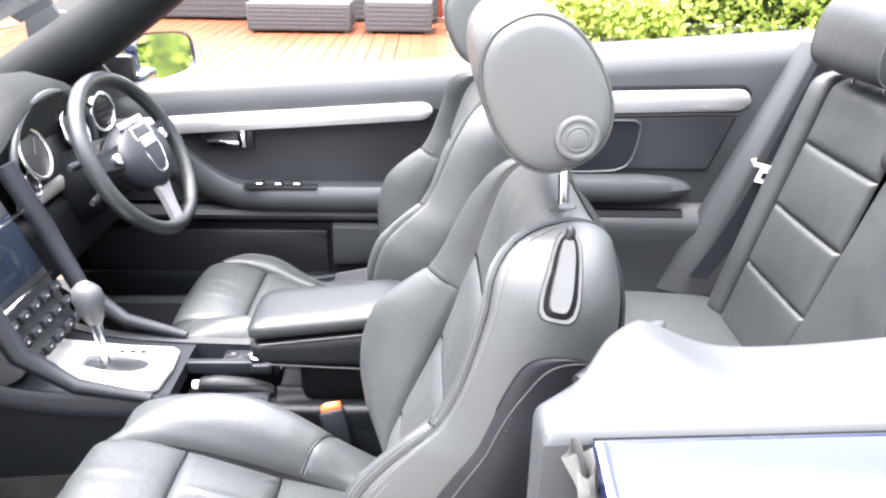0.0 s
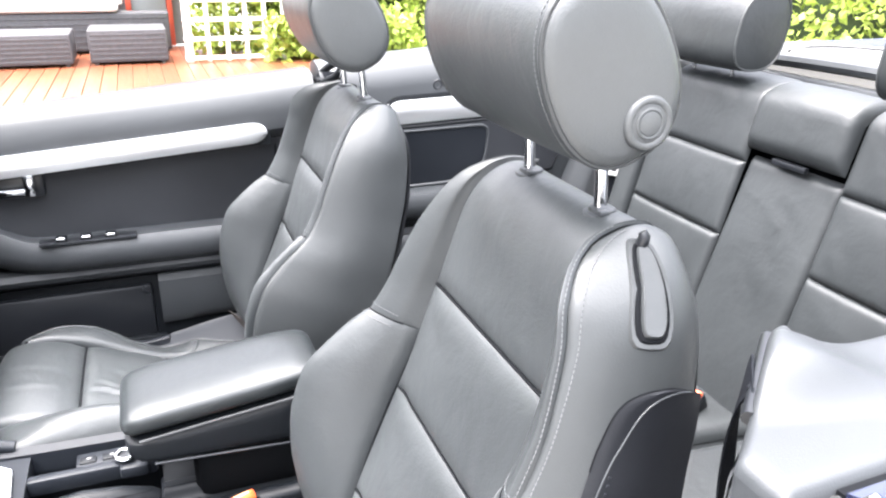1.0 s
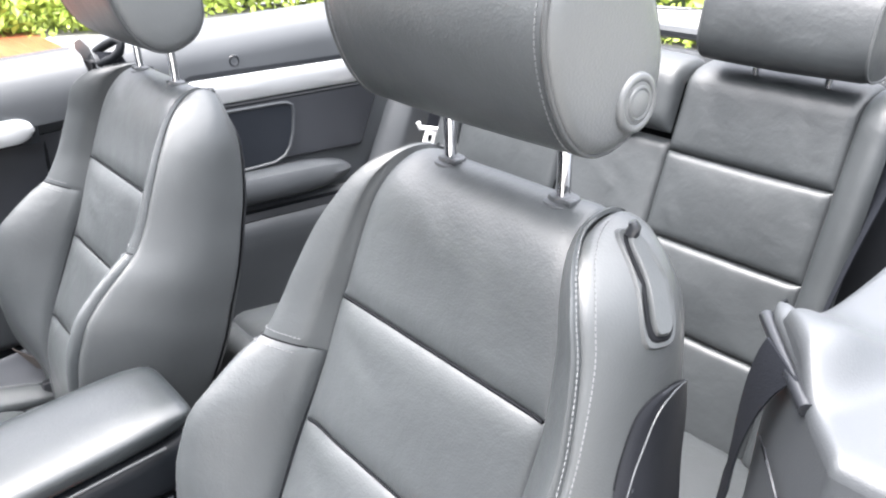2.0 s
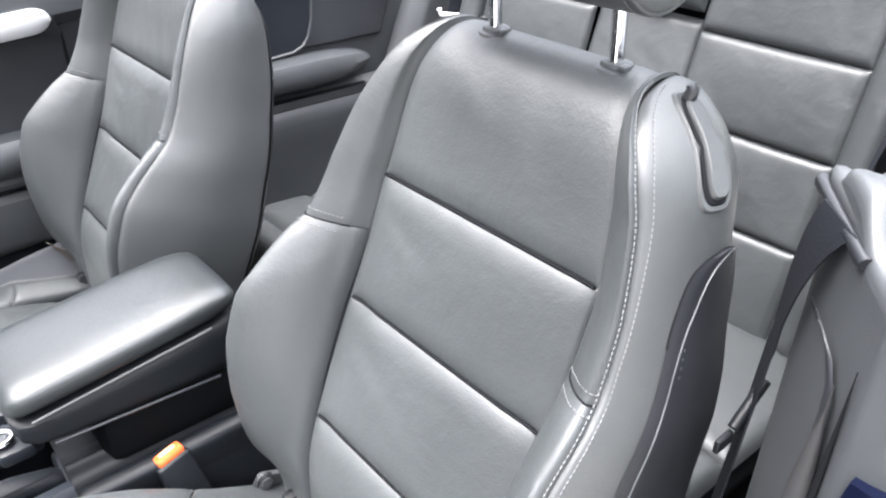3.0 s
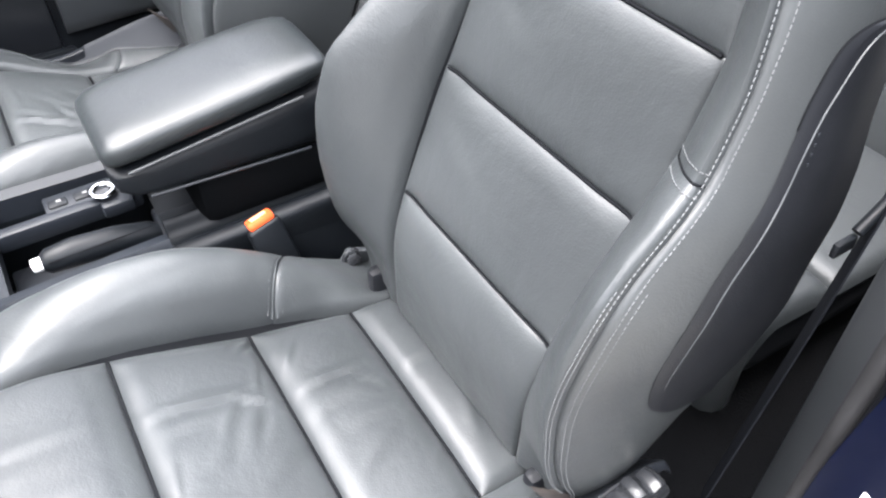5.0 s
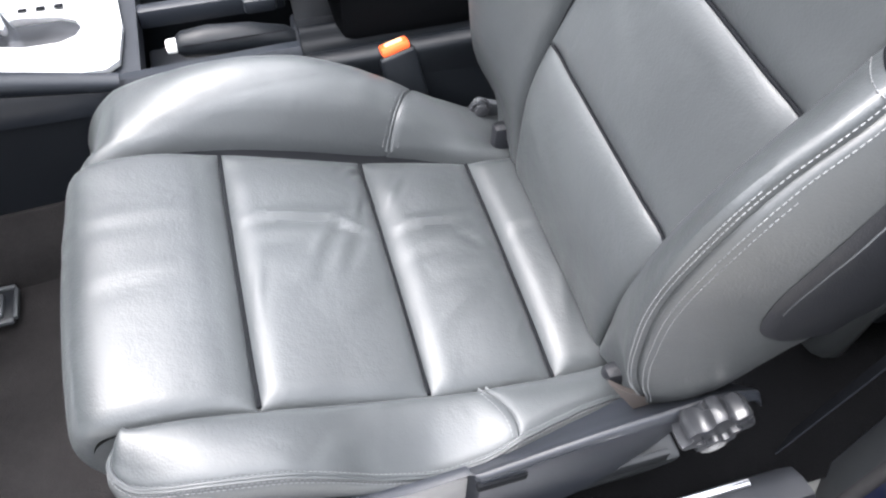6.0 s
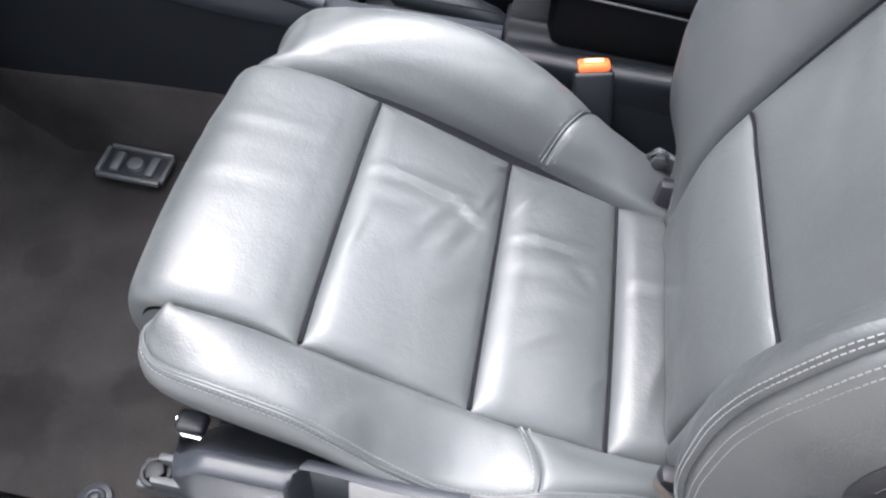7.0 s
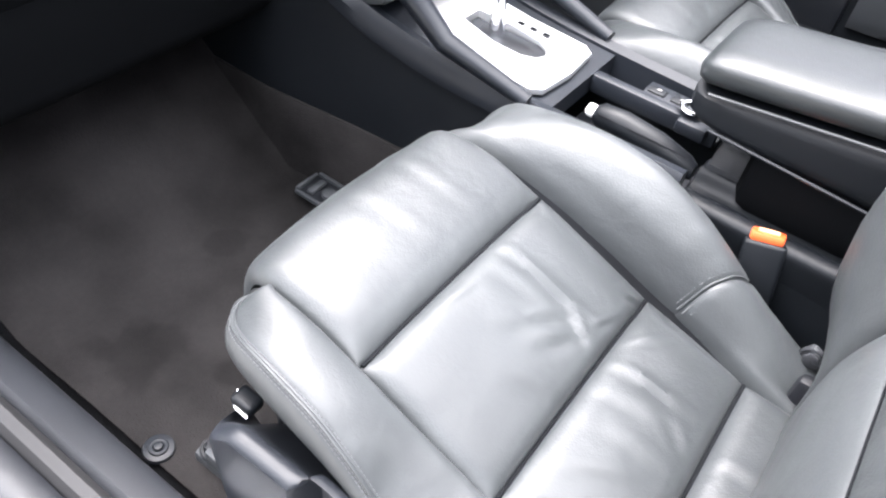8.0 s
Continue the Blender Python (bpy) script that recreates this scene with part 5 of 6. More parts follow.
driver_belt = thing("front_seat_belt", "black driver's seat belt hanging from its pillar guide", "seat belt", "seat belts", at=(0.1, 1.82, 0.4))
part("guide", tube([Vector(p) for p in ((0.152, 1.834, 1.012), (0.157, 1.834, 1.028), (0.150, 1.844, 1.032), (0.138, 1.868, 1.02), (0.128, 1.892, 1.006), (0.122, 1.902, 0.994), (0.118, 1.894, 0.982), (0.128, 1.868, 0.988), (0.142, 1.842, 1.0))], 0.0085, 10, True), PLASTIC, driver_belt)
part("webbing", strap(bezier((0.138, 1.862, 1.008), (0.15, 1.835, 0.98), (0.160, 1.79, 0.88)) + bezier((0.160, 1.788, 0.87), (0.150, 1.782, 0.72), (0.075, 1.782, 0.40)), 0.044, (0.82, -0.50, 0.0)), WEB, driver_belt)
part("tongue", join(tube([Vector((0.166, 1.79, 0.925)), Vector((0.145, 1.795, 0.915)), Vector((0.125, 1.80, 0.905))], 0.006, 10), rbox(0.113, 1.80, 0.895, 0.026, 0.006, 0.016, 0.002, 2)), CHROME, driver_belt, "chrome belt tongue")


def buckle(at, tilt, label):
    """A belt buckle whose press button looks along its upper end."""
    b = thing("belt_buckle", label, "seat belt buckle", "belt buckles", at=at)
    m = Matrix.Translation(at) @ tilt
    bm = rbox(0, 0, -0.036, 0.046, 0.022, 0.072, 0.005, 3)
    bm.transform(m)
    case = part("case", bm, PLASTIC, b, "black buckle case")
    bm = rbox(0.0, 0, 0.0045, 0.036, 0.017, 0.011, 0.003, 2)
    bm.transform(m)
    part("press_button", bm, ORANGE, b, "orange press button")
    bm = rbox(0.0, 0, 0.0105, 0.022, 0.008, 0.002, 0.0008, 1)
    bm.transform(m)
    part("button_mark", bm, material("pale_orange", (0.85, 0.4, 0.2), 0.4), b)
    bm = tube([Vector((0.0, 0, -0.07)), Vector((0.005, 0.0, -0.12)), Vector((0.02, 0.0, -0.18))], 0.006, 8)
    bm.transform(m)
    part("stalk", bm, BLACK, b)
    return b


buckle((-0.19, 1.092, 0.526), pose(0, 0, 0, -14, -10, 8), "orange-buttoned belt buckle beside the centre console")
buckle((0.62, 1.12, 0.50), pose(0, 0, 0, 0, -30, 25), "orange-buttoned belt buckle on the rear cushion")
anchor = thing("belt_anchor", "bare metal belt anchor bracket beside the seat", "bracket", at=(-0.1, 1.08, 0.4))
part("plate", rbox(-0.085, 1.067, 0.418, 0.045, 0.010, 0.06, 0.005, 2, pose(0, 0, 0, 10, 25, 0)), SOFT, anchor)
part("bolt", join(disc((-0.088, 1.058, 0.437), (0, -1, 0.2), 0.010, 0.008, 0.002, 6), ring((-0.088, 1.059, 0.437), (0, -1, 0.2), 0.012, 0.003, 24, 8)), KNOB, anchor)

# ---- centre console ----
console = thing("centre_console", "charcoal centre console with aluminium gear surround", "car console", at=(-0.4, CY, 0.27))


def console_z(x):
    return lerp_table([(-0.9, 0.66), (-0.72, 0.572), (-0.6, 0.553), (-0.45, 0.548), (0.2, 0.548)], x)


def half_w(x):
    return lerp_table([(-0.9, 0.14), (-0.7, 0.118), (-0.5, 0.108), (-0.3, 0.1), (0.2, 0.095)], x)


for sgn in (-1, 1):
    part("side_wall", sweep(steps(-1.1, 0.22, 30), lambda x: [(CY + sgn * (half_w(x) - 0.02), 0.27), (CY + sgn * (half_w(x) + 0.006), 0.27), (CY + sgn * (half_w(x) + 0.002), console_z(x) - 0.03), (CY + sgn * (half_w(x) - 0.02), console_z(x) - 0.03)]), PLASTIC, console, "dark console side")
    part("top_rail", sweep(steps(-0.95, -0.30, 26), lambda x: [(CY + sgn * (half_w(x) + 0.006), console_z(x) - 0.03), (CY + sgn * (half_w(x) + 0.008), console_z(x) - 0.008), (CY + sgn * (half_w(x) - 0.002), console_z(x) + 0.006), (CY + sgn * (half_w(x) - 0.018), console_z(x) + 0.002), (CY + sgn * (half_w(x) - 0.02), console_z(x) - 0.03)]), CONSOLE, console)
# deck pieces round the openings
part("deck_front", sweep(steps(-0.95, -0.478, 14), lambda x: [(CY - half_w(x) + 0.019, console_z(x) - 0.03), (CY - half_w(x) + 0.019, console_z(x) - 0.002), (CY + half_w(x) - 0.019, console_z(x) - 0.002), (CY + half_w(x) - 0.019, console_z(x) - 0.03)]), CONSOLE, console)
part("deck_middle", rbox(-0.39, 1.218, 0.535, 0.176, 0.018, 0.026, 0.004), CONSOLE, console)
part("brake_recess", rbox(-0.39, 1.155, 0.475, 0.18, 0.13, 0.02, 0.004), BLACK, console)
part("recess_end", rbox(-0.295, 1.15, 0.485, 0.010, 0.13, 0.05, 0.005), CONSOLE, console)
part("tray_floor", rbox(-0.39, 1.246, 0.515, 0.176, 0.03, 0.012, 0.003), BLACK, console)
part("switch_deck", rbox(-0.372, 1.246, 0.536, 0.085, 0.036, 0.016, 0.003), CONSOLE, console)
for k, x in enumerate((-0.398, -0.366)):
    part("console_switch", rbox(x, 1.243, 0.540, 0.024, 0.018, 0.014, 0.003, 2), PLASTIC, console)
    part("switch_mark", rbox(x + 0.002, 1.243, 0.5475, 0.006, 0.005, 0.001, 0.0003, 1), PALE_TRIM, console)
part("deck_back_edge", rbox(-0.333, 1.226, 0.539, 0.04, 0.060, 0.02, 0.005), CONSOLE, console)
part("socket_ring", ring((-0.344, 1.222, 0.5565), (0, 0, 1), 0.0135, 0.0036, 36, 10, 0.7), CHROME, console, "chrome socket ring")
part("socket_well", disc((-0.344, 1.222, 0.5525), (0, 0, 1), 0.011, 0.002, 0.0005), BLACK, console)
trough = [(0.0, 0.100, 0.470), (0.10, 0.1035, 0.505), (0.18, 0.100, 0.517), (0.32, 0.086, 0.521), (0.40, 0.078, 0.514), (0.52, 0.066, 0.504), (0.64, 0.052, 0.508), (0.72, 0.044, 0.522), (0.78, 0.038, 0.525), (0.86, 0.030, 0.516), (1.0, 0.0, 0.506)]
for sgn in (-1, 1):
    def trough_skin(u, v):
        y, z = spline(trough, v)
        return Vector((-0.295 + 0.515 * u, CY + sgn * y, z + 0.010))
    # darker plastic than the deck, in place of the armrest's shade
    part("side_trough", sheet(trough_skin, 12, 44), PLASTIC, console, "dark ribbed tray beside the armrest")
part("ledge_floor", rbox(-0.03, CY, 0.480, 0.52, 0.2, 0.012, 0.003), PLASTIC, console)

# carpet that runs up the side of the tunnel
for sgn in (-1, 1):
    part("tunnel_carpet", sweep(steps(-1.1, -0.50, 24), lambda x: [(CY + sgn * (half_w(x) + 0.004), 0.262), (CY + sgn * (half_w(x) + 0.022), 0.262), (CY + sgn * (half_w(x) + 0.014), 0.30), (CY + sgn * (half_w(x) + 0.011), 0.392), (CY + sgn * (half_w(x) + 0.008), 0.398), (CY + sgn * (half_w(x) + 0.004), 0.398)]), CARPET, console)

# gear surround plate with an opening
bm = bmesh.new()
outer = [(-0.72, 1.145), (-0.60, 1.102), (-0.512, 1.102), (-0.498, 1.114), (-0.492, 1.175), (-0.497, 1.237), (-0.512, 1.249), (-0.60, 1.249), (-0.72, 1.24)]
hole = [(-0.655, 1.166), (-0.60, 1.156), (-0.56, 1.158), (-0.542, 1.168), (-0.536, 1.182), (-0.542, 1.196), (-0.56, 1.206), (-0.60, 1.210), (-0.655, 1.202)]
for h0, h1 in ((0.0015, 0.009),):
    rings = []
    for loop, dz in ((outer, h0), (outer, h1), (hole, h1), (hole, -0.004)):
        rings.append([bm.verts.new((x, y, console_z(x) + dz)) for x, y in loop])
    for a, b in zip(rings, rings[1:]):
        for j in range(9):
            bm.faces.new((a[j], a[(j + 1) % 9], b[(j + 1) % 9], b[j]))
part("gear_surround", bm, SILVER, console, "bright aluminium gear surround")
part("gate_slot", rbox(-0.598, 1.182, 0.552, 0.13, 0.05, 0.006, 0.002), BLACK, console)
for k in range(5):
    part("gate_mark", rbox(-0.64 + 0.020 * k, 1.224, 0.5625, 0.010, 0.007, 0.0012, 0.0004, 1), SEAM, console)
part("gate_arc", tube([Vector((-0.65 + 0.11 * i / 8, 1.212 + 0.004 * math.sin(i / 8 * math.pi), 0.561)) for i in range(9)], 0.0022, 6), CHROME, console)
part("front_tray", rbox(-0.742, 1.19, 0.588, 0.04, 0.13, 0.004, 0.0015, 1, pose(0, 0, 0, 0, 24, 0)), SILVER, console)

lever = thing("gear_selector", "grey leather gear selector knob on a chrome stalk", "gear lever", at=(-0.62, 1.185, 0.555))
part("stalk", tube([Vector((-0.615, 1.188, 0.55)), Vector((-0.618, 1.186, 0.60)), Vector((-0.622, 1.184, 0.66))], [0.012, 0.009, 0.011], 14), CHROME, lever, "bright chrome stalk")
loops = []
for h, rx, ry in ((0.0, 0.013, 0.013), (0.01, 0.018, 0.018), (0.028, 0.024, 0.022), (0.05, 0.028, 0.024), (0.066, 0.025, 0.021), (0.076, 0.015, 0.013), (0.079, 0.004, 0.004)):
    loops.append([Vector((-0.622 - 0.1 * h + rx * math.cos(a), 1.184 + ry * math.sin(a), 0.648 + h)) for a in (2 * math.pi * j / 24 for j in range(24))])
part("knob", loft(loops), SOFT, lever)
part("knob_cap", disc((-0.63, 1.184, 0.725), (-0.1, 0, 1), 0.008, 0.003, 0.001), PALE_TRIM, lever)

brake = thing("handbrake", "black handbrake lever with a white push button", "handbrake", at=(-0.37, 1.148, 0.49))
loops = []
for x, rz, ry, z in ((-0.437, 0.010, 0.011, 0.527), (-0.43, 0.0155, 0.0155, 0.527), (-0.40, 0.0185, 0.017, 0.527), (-0.35, 0.018, 0.0165, 0.522), (-0.31, 0.015, 0.014, 0.514), (-0.30, 0.010, 0.010, 0.512)):
    loops.append([Vector((x, 1.148 + ry * math.cos(a), z + 0.012 + rz * math.sin(a))) for a in (2 * math.pi * j / 20 for j in range(20))])
part("grip", loft(loops), PLASTIC, brake)
part("push_button", disc((-0.437, 1.148, 0.539), (-1, 0, 0), 0.0085, 0.012, 0.003), WHITE_PART, brake, "white push button")
part("grip_seam", tube([Vector((x, 1.134, 0.547)) for x in steps(-0.43, -0.31, 6)], 0.0012, 5), SEAM, brake)

arm = thing("armrest_box", "grey leather centre armrest over a dark storage box", "armrest", at=(-0.13, 1.19, 0.55))


def arm_top(x):
    return 0.683 + 0.12 * (x + 0.33) if x < 0.02 else 0.725


def arm_loop(x, g, lo, hi, p=3.4):
    out_pts = []
    for j in range(32):
        a = 2 * math.pi * j / 32
        c, d = math.cos(a), math.sin(a)
        r = (abs(c) ** p + abs(d) ** p) ** (-1 / p)
        z = (hi + lo) / 2 + (hi - lo) / 2 * r * d
        out_pts.append(Vector((x, 1.190 + 0.076 * g * r * c, z)))
    return out_pts
loops = [arm_loop(x, g, arm_top(x) - 0.042 + c, arm_top(x) - e) for x, g, c, e in ((-0.337, 0.72, 0.012, 0.016), (-0.333, 0.86, 0.004, 0.008), (-0.322, 0.95, 0.0, 0.003), (-0.30, 0.99, 0, 0), (-0.2, 1.0, 0, 0), (-0.14, 0.99, 0, 0), (-0.10, 0.965, 0, 0.001), (-0.076, 0.92, 0.002, 0.005), (-0.064, 0.85, 0.006, 0.010), (-0.058, 0.74, 0.014, 0.017))]
lid = part("lid", loft(loops), LID, arm, "grey leather armrest lid")
loops = [arm_loop(x, g, 0.598 - 0.05 * (x + 0.32) + c, arm_top(x) - 0.044, 6) for x, g, c in ((-0.334, 0.70, 0.02), (-0.329, 0.86, 0.01), (-0.315, 0.94, 0.003), (-0.29, 0.96, 0), (-0.12, 0.95, 0), (-0.08, 0.92, 0), (-0.066, 0.85, 0.01))]
part("box", loft(loops), PLASTIC, arm, "charcoal storage box")
for sgn in (-1, 1):
    part("lid_piping", tube([Vector((x, 1.190 + sgn * 0.0735, arm_top(x) - 0.0435)) for x in steps(-0.315, -0.10, 10)], 0.0018, 6), SOFT, arm)
    part("box_seam", tube([Vector((x, 1.190 + sgn * 0.0735, 0.603 - 0.05 * (x + 0.32))) for x in steps(-0.3, -0.10, 8)], 0.002, 6), CONSOLE, arm)
# dark block added below the box to fill in as its shadow
part("pivot", rbox(-0.10, 1.190, 0.558, 0.30, 0.125, 0.09, 0.02), DASH_SHADED, arm)

# ---- dashboard and steering wheel ----
dash = thing("dashboard", "dark grey dashboard with hooded dials and screen", "dashboard", at=(-1.0, CY, 0.6))


def dash_section(y):
    hood = 0.075 * math.exp(-((y - 1.53) / 0.17) ** 4)
    mid = 0.02 * math.exp(-((y - CY) / 0.16) ** 4)
    return [(-1.75, 0.90), (-1.45, 0.945), (-1.1, 0.955 + hood * 0.5), (-0.88, 0.945 + hood), (-0.815 - mid, 0.925 + hood * 1.02), (-0.80 - mid, 0.905 + hood), (-0.82, 0.885), (-0.85, 0.78), (-0.9, 0.76), (-1.75, 0.76)]
part("dash_top", loft([[Vector((x, y, z)) for x, z in dash_section(y)] for y in steps(0.5, 1.86, 70)]), DASH_TOP, dash, "soft dark grey dash top")
part("dash_lower", loft([[Vector((x, y, z)) for x, z in ((-0.853, 0.775), (-0.86, 0.68), (-0.90, 0.60), (-1.0, 0.56), (-1.35, 0.54), (-1.35, 0.775))] for y in steps(0.53, 1.85, 10)]), DASH_SHADED, dash, "lower dash, darkened for the footwell shade")
cl = thing("instrument_cluster", "hooded instrument cluster with chrome-ringed dials", "dials", at=(-0.82, 1.53, 0.85))
part("cluster_back", rbox(-0.826, 1.53, 0.885, 0.02, 0.36, 0.15, 0.02, 2, pose(0, 0, 0, 0, -18, 0)), BLACK, cl)
for y, r in ((1.435, 0.05), (1.625, 0.05)):
    c = Vector((-0.805, y, 0.885))
    dial = part("dial", disc(c, (1, 0, 0.32), r, 0.004, 0.001, 40), DIAL, cl)
    part("dial_ring", ring(c + Vector((0.005, 0, 0.002)), (1, 0, 0.32), r, 0.0045, 48, 10), CHROME, dial)
    for k in range(11):
        a = radians(-120 + 24 * k)
        q = Vector((1, 0, 0.32)).to_track_quat("Z", "Y").to_matrix()
        p = c + q @ Vector((math.sin(a) * r * 0.8, math.cos(a) * r * 0.8, 0.0045))
        part("dial_tick", disc(p, (1, 0, 0.32), 0.0012, 0.0008, 0.0002, 8), PALE_TRIM, dial)
    part("needle", tube([c + Vector((0.006, 0, 0.002)), c + Vector((0.006 - 0.008, 0.02, 0.03))], 0.0009, 6), PALE_TRIM, dial)
for y in (1.395, 1.665):
    c = Vector((-0.80, y, 0.835))
    dial = part("dial", disc(c, (1, 0, 0.32), 0.024, 0.004, 0.001, 32), DIAL, cl)
    part("dial_ring", ring(c + Vector((0.005, 0, 0.002)), (1, 0, 0.32), 0.024, 0.0035, 36, 8), CHROME, dial)
part("cluster_rim", tube([Vector((-0.797 - 0.012 * math.sin(a), 1.53 - 0.185 * math.cos(a), 0.83 + 0.155 * math.sin(a) ** 0.8)) for a in (math.pi * i / 30 for i in range(31))], 0.008, 8), SOFT, cl)
part("cluster_base", rbox(-0.80, 1.53, 0.805, 0.03, 0.36, 0.03, 0.008, 2), PALE_TRIM, cl)

vent = thing("side_vent", "round black air vent with a chrome ring", "air vent", at=(-0.80, 1.775, 0.89))
part("vent_body", disc((-0.81, 1.775, 0.89), (1, -0.2, 0.1), 0.046, 0.014, 0.004, 36), BLACK, vent)
part("vent_ring", ring((-0.797, 1.773, 0.891), (1, -0.2, 0.1), 0.044, 0.006, 44, 10), CHROME, vent)
for k in (-2, -1, 0, 1, 2):
    part("vent_slat", rbox(-0.794, 1.772, 0.891 + 0.013 * k, 0.008, 0.07 - 0.012 * abs(k), 0.003, 0.001, 1), PLASTIC, vent)

stack = thing("centre_stack", "dark centre stack with screen and button rows", "car console", at=(-0.8, CY, 0.6))
m = pose(0, 0, 0, 0, -22, 0)
part("stack_face", rbox(-0.80, CY, 0.73, 0.06, 0.24, 0.32, 0.012, 2, m), SOFT, stack)
part("screen", rbox(-0.772, CY, 0.765, 0.012, 0.185, 0.115, 0.004, 2, m), SCREEN, stack, "dark glossy screen")
part("screen_trim", rbox(-0.764, CY, 0.824, 0.012, 0.19, 0.006, 0.002, 1, m), CHROME, stack)
part("screen_trim", rbox(-0.74, CY, 0.70, 0.012, 0.19, 0.006, 0.002, 1, m), CHROME, stack)
for r in range(3):
    for k in range(5):
        part("stack_button", rbox(-0.728 + 0.016 * r, CY - 0.08 + 0.04 * k, 0.675 - 0.03 * r, 0.012, 0.03, 0.018, 0.003, 2, m), BLACK, stack)
        part("button_mark", rbox(-0.7215 + 0.016 * r, CY - 0.08 + 0.04 * k, 0.678 - 0.03 * r, 0.001, 0.008, 0.004, 0.0003, 1, m), PALE_TRIM, stack)
for sgn in (-1, 1):
    part("stack_cheek", tube([Vector((-0.80, CY + sgn * 0.128, 0.9)), Vector((-0.75, CY + sgn * 0.128, 0.78)), Vector((-0.70, CY + sgn * 0.126, 0.65)), Vector((-0.62, CY + sgn * 0.118, 0.585)), Vector((-0.5, CY + sgn * 0.109, 0.555))], [0.02, 0.02, 0.018, 0.014, 0.01], 12), CONSOLE, stack)
part("stack_foot", rbox(-0.84, CY, 0.60, 0.2, 0.22, 0.1, 0.02), PLASTIC, stack)

wheel = thing("steering_wheel", "black leather steering wheel with a chrome grille badge", "steering wheel", at=(-0.62, 1.525, 0.86))
W = Matrix.Translation((-0.645, 1.560, 0.853)) @ Matrix.Rotation(radians(-6), 4, "Z") @ Matrix(((-0.0, -math.sin(radians(26)), math.cos(radians(26)), 0), (1, 0, 0, 0), (0, math.cos(radians(26)), math.sin(radians(26)), 0), (0, 0, 0, 1)))


def on_wheel(bm):
    bm.transform(W)
    return bm


def rim(u, v):
    a, b = 2 * math.pi * u, 2 * math.pi * v
    r = 0.172 + 0.0155 * math.cos(b)
    return Vector((r * math.cos(a), r * math.sin(a), 0.0175 * math.sin(b)))
bm = sheet(rim, 72, 14, True)
bmesh.ops.remove_doubles(bm, verts=bm.verts, dist=1e-6)
part("rim", on_wheel(bm), LID, wheel, "black leather rim")
loops = []
for h, g in ((-0.05, 0.7), (-0.02, 0.95), (0.0, 1.0), (0.02, 0.96), (0.032, 0.8), (0.038, 0.5), (0.04, 0.1)):
    loops.append([Vector((0.088 * g * math.cos(a) * (1 + 0.12 * math.cos(2 * a)), 0.078 * g * math.sin(a) * (1.0 - 0.1 * math.sin(a)), h)) for a in (2 * math.pi * j / 36 for j in range(36))])
part("airbag_hub", on_wheel(loft(loops)), TRIM, wheel)
grille = [(-0.032, 0.052), (0.032, 0.052), (0.036, 0.04), (0.033, -0.01), (0.022, -0.045), (0.012, -0.053), (-0.012, -0.053), (-0.022, -0.045), (-0.033, -0.01), (-0.036, 0.04)]
part("grille_badge", on_wheel(tube([Vector((x, y, 0.039 - 3.2 * (x * x + y * y) * 0.6)) for x, y in grille], 0.0035, 8, True)), CHROME, wheel, "chrome grille outline on the hub")
part("badge_plate", on_wheel(rbox(0, 0.018, 0.038, 0.056, 0.022, 0.006, 0.002)), SILVER, wheel)
for a in (8, 172, 268):
    d = Vector((math.cos(radians(a)), math.sin(radians(a)), 0))
    n = Vector((-d.y, d.x, 0))
    loops = []
    for k, w, h in ((0.07, 0.03, 0.012), (0.10, 0.022, 0.008), (0.14, 0.018, 0.004), (0.178, 0.02, 0.0)):
        loops.append([d * k + n * w + Vector((0, 0, h + 0.006)), d * k - n * w + Vector((0, 0, h + 0.006)), d * k - n * w + Vector((0, 0, h - 0.006)), d * k + n * w + Vector((0, 0, h - 0.006))])
    part("spoke", on_wheel(loft(loops)), SILVER if a == 268 else PLASTIC, wheel)
for sx in (-1, 1):
    part("thumb_wheel", on_wheel(disc(Vector((sx * 0.105, 0.012, 0.012)), (0, 0, 1), 0.013, 0.01, 0.003)), CHROME, wheel)
part("upper_trim", on_wheel(rbox(0, 0.066, 0.022, 0.10, 0.014, 0.008, 0.003)), SILVER, wheel)
column = thing("steering_column", "dark steering column cowl with stalks", "steering column", at=(-0.75, 1.527, 0.8))
part("cowl", on_wheel(tube([Vector((0, -0.01, -0.22)), Vector((0, -0.005, -0.12)), Vector((0, 0, -0.045))], [0.085, 0.075, 0.06], 20)), PLASTIC, column)
for sx, up in ((-1, 0.03), (1, 0.03), (-1, -0.03)):
    part("stalk", on_wheel(tube([Vector((0, up, -0.07)), Vector((sx * 0.08, up * 1.1, -0.065)), Vector((sx * 0.145, up * 1.3, -0.05)), Vector((sx * 0.165, up * 1.3, -0.048))], [0.008, 0.007, 0.009, 0.006], 10)), BLACK, column)
part("under_cowl", rbox(-0.86, 1.527, 0.70, 0.16, 0.5, 0.16, 0.03, 3), PLASTIC, column)

# footwell shrouds
part("footwell_wall", rbox(-1.36, CY, 0.52, 0.04, 1.4, 0.55, 0.01), BLACK, car)
part("kick_panel", rbox(-1.15, 0.52, 0.55, 0.5, 0.03, 0.42, 0.01), BLACK, car)
part("glovebox", rbox(-0.98, 0.80, 0.63, 0.22, 0.5, 0.2, 0.03, 3), DASH_SHADED, dash, "glovebox, darkened for the footwell shade")

# windscreen frame
frame_thing = thing("windscreen_frame", "grey-lined windscreen pillar and glass", "windscreen", at=(-1.0, 1.8, 0.95))
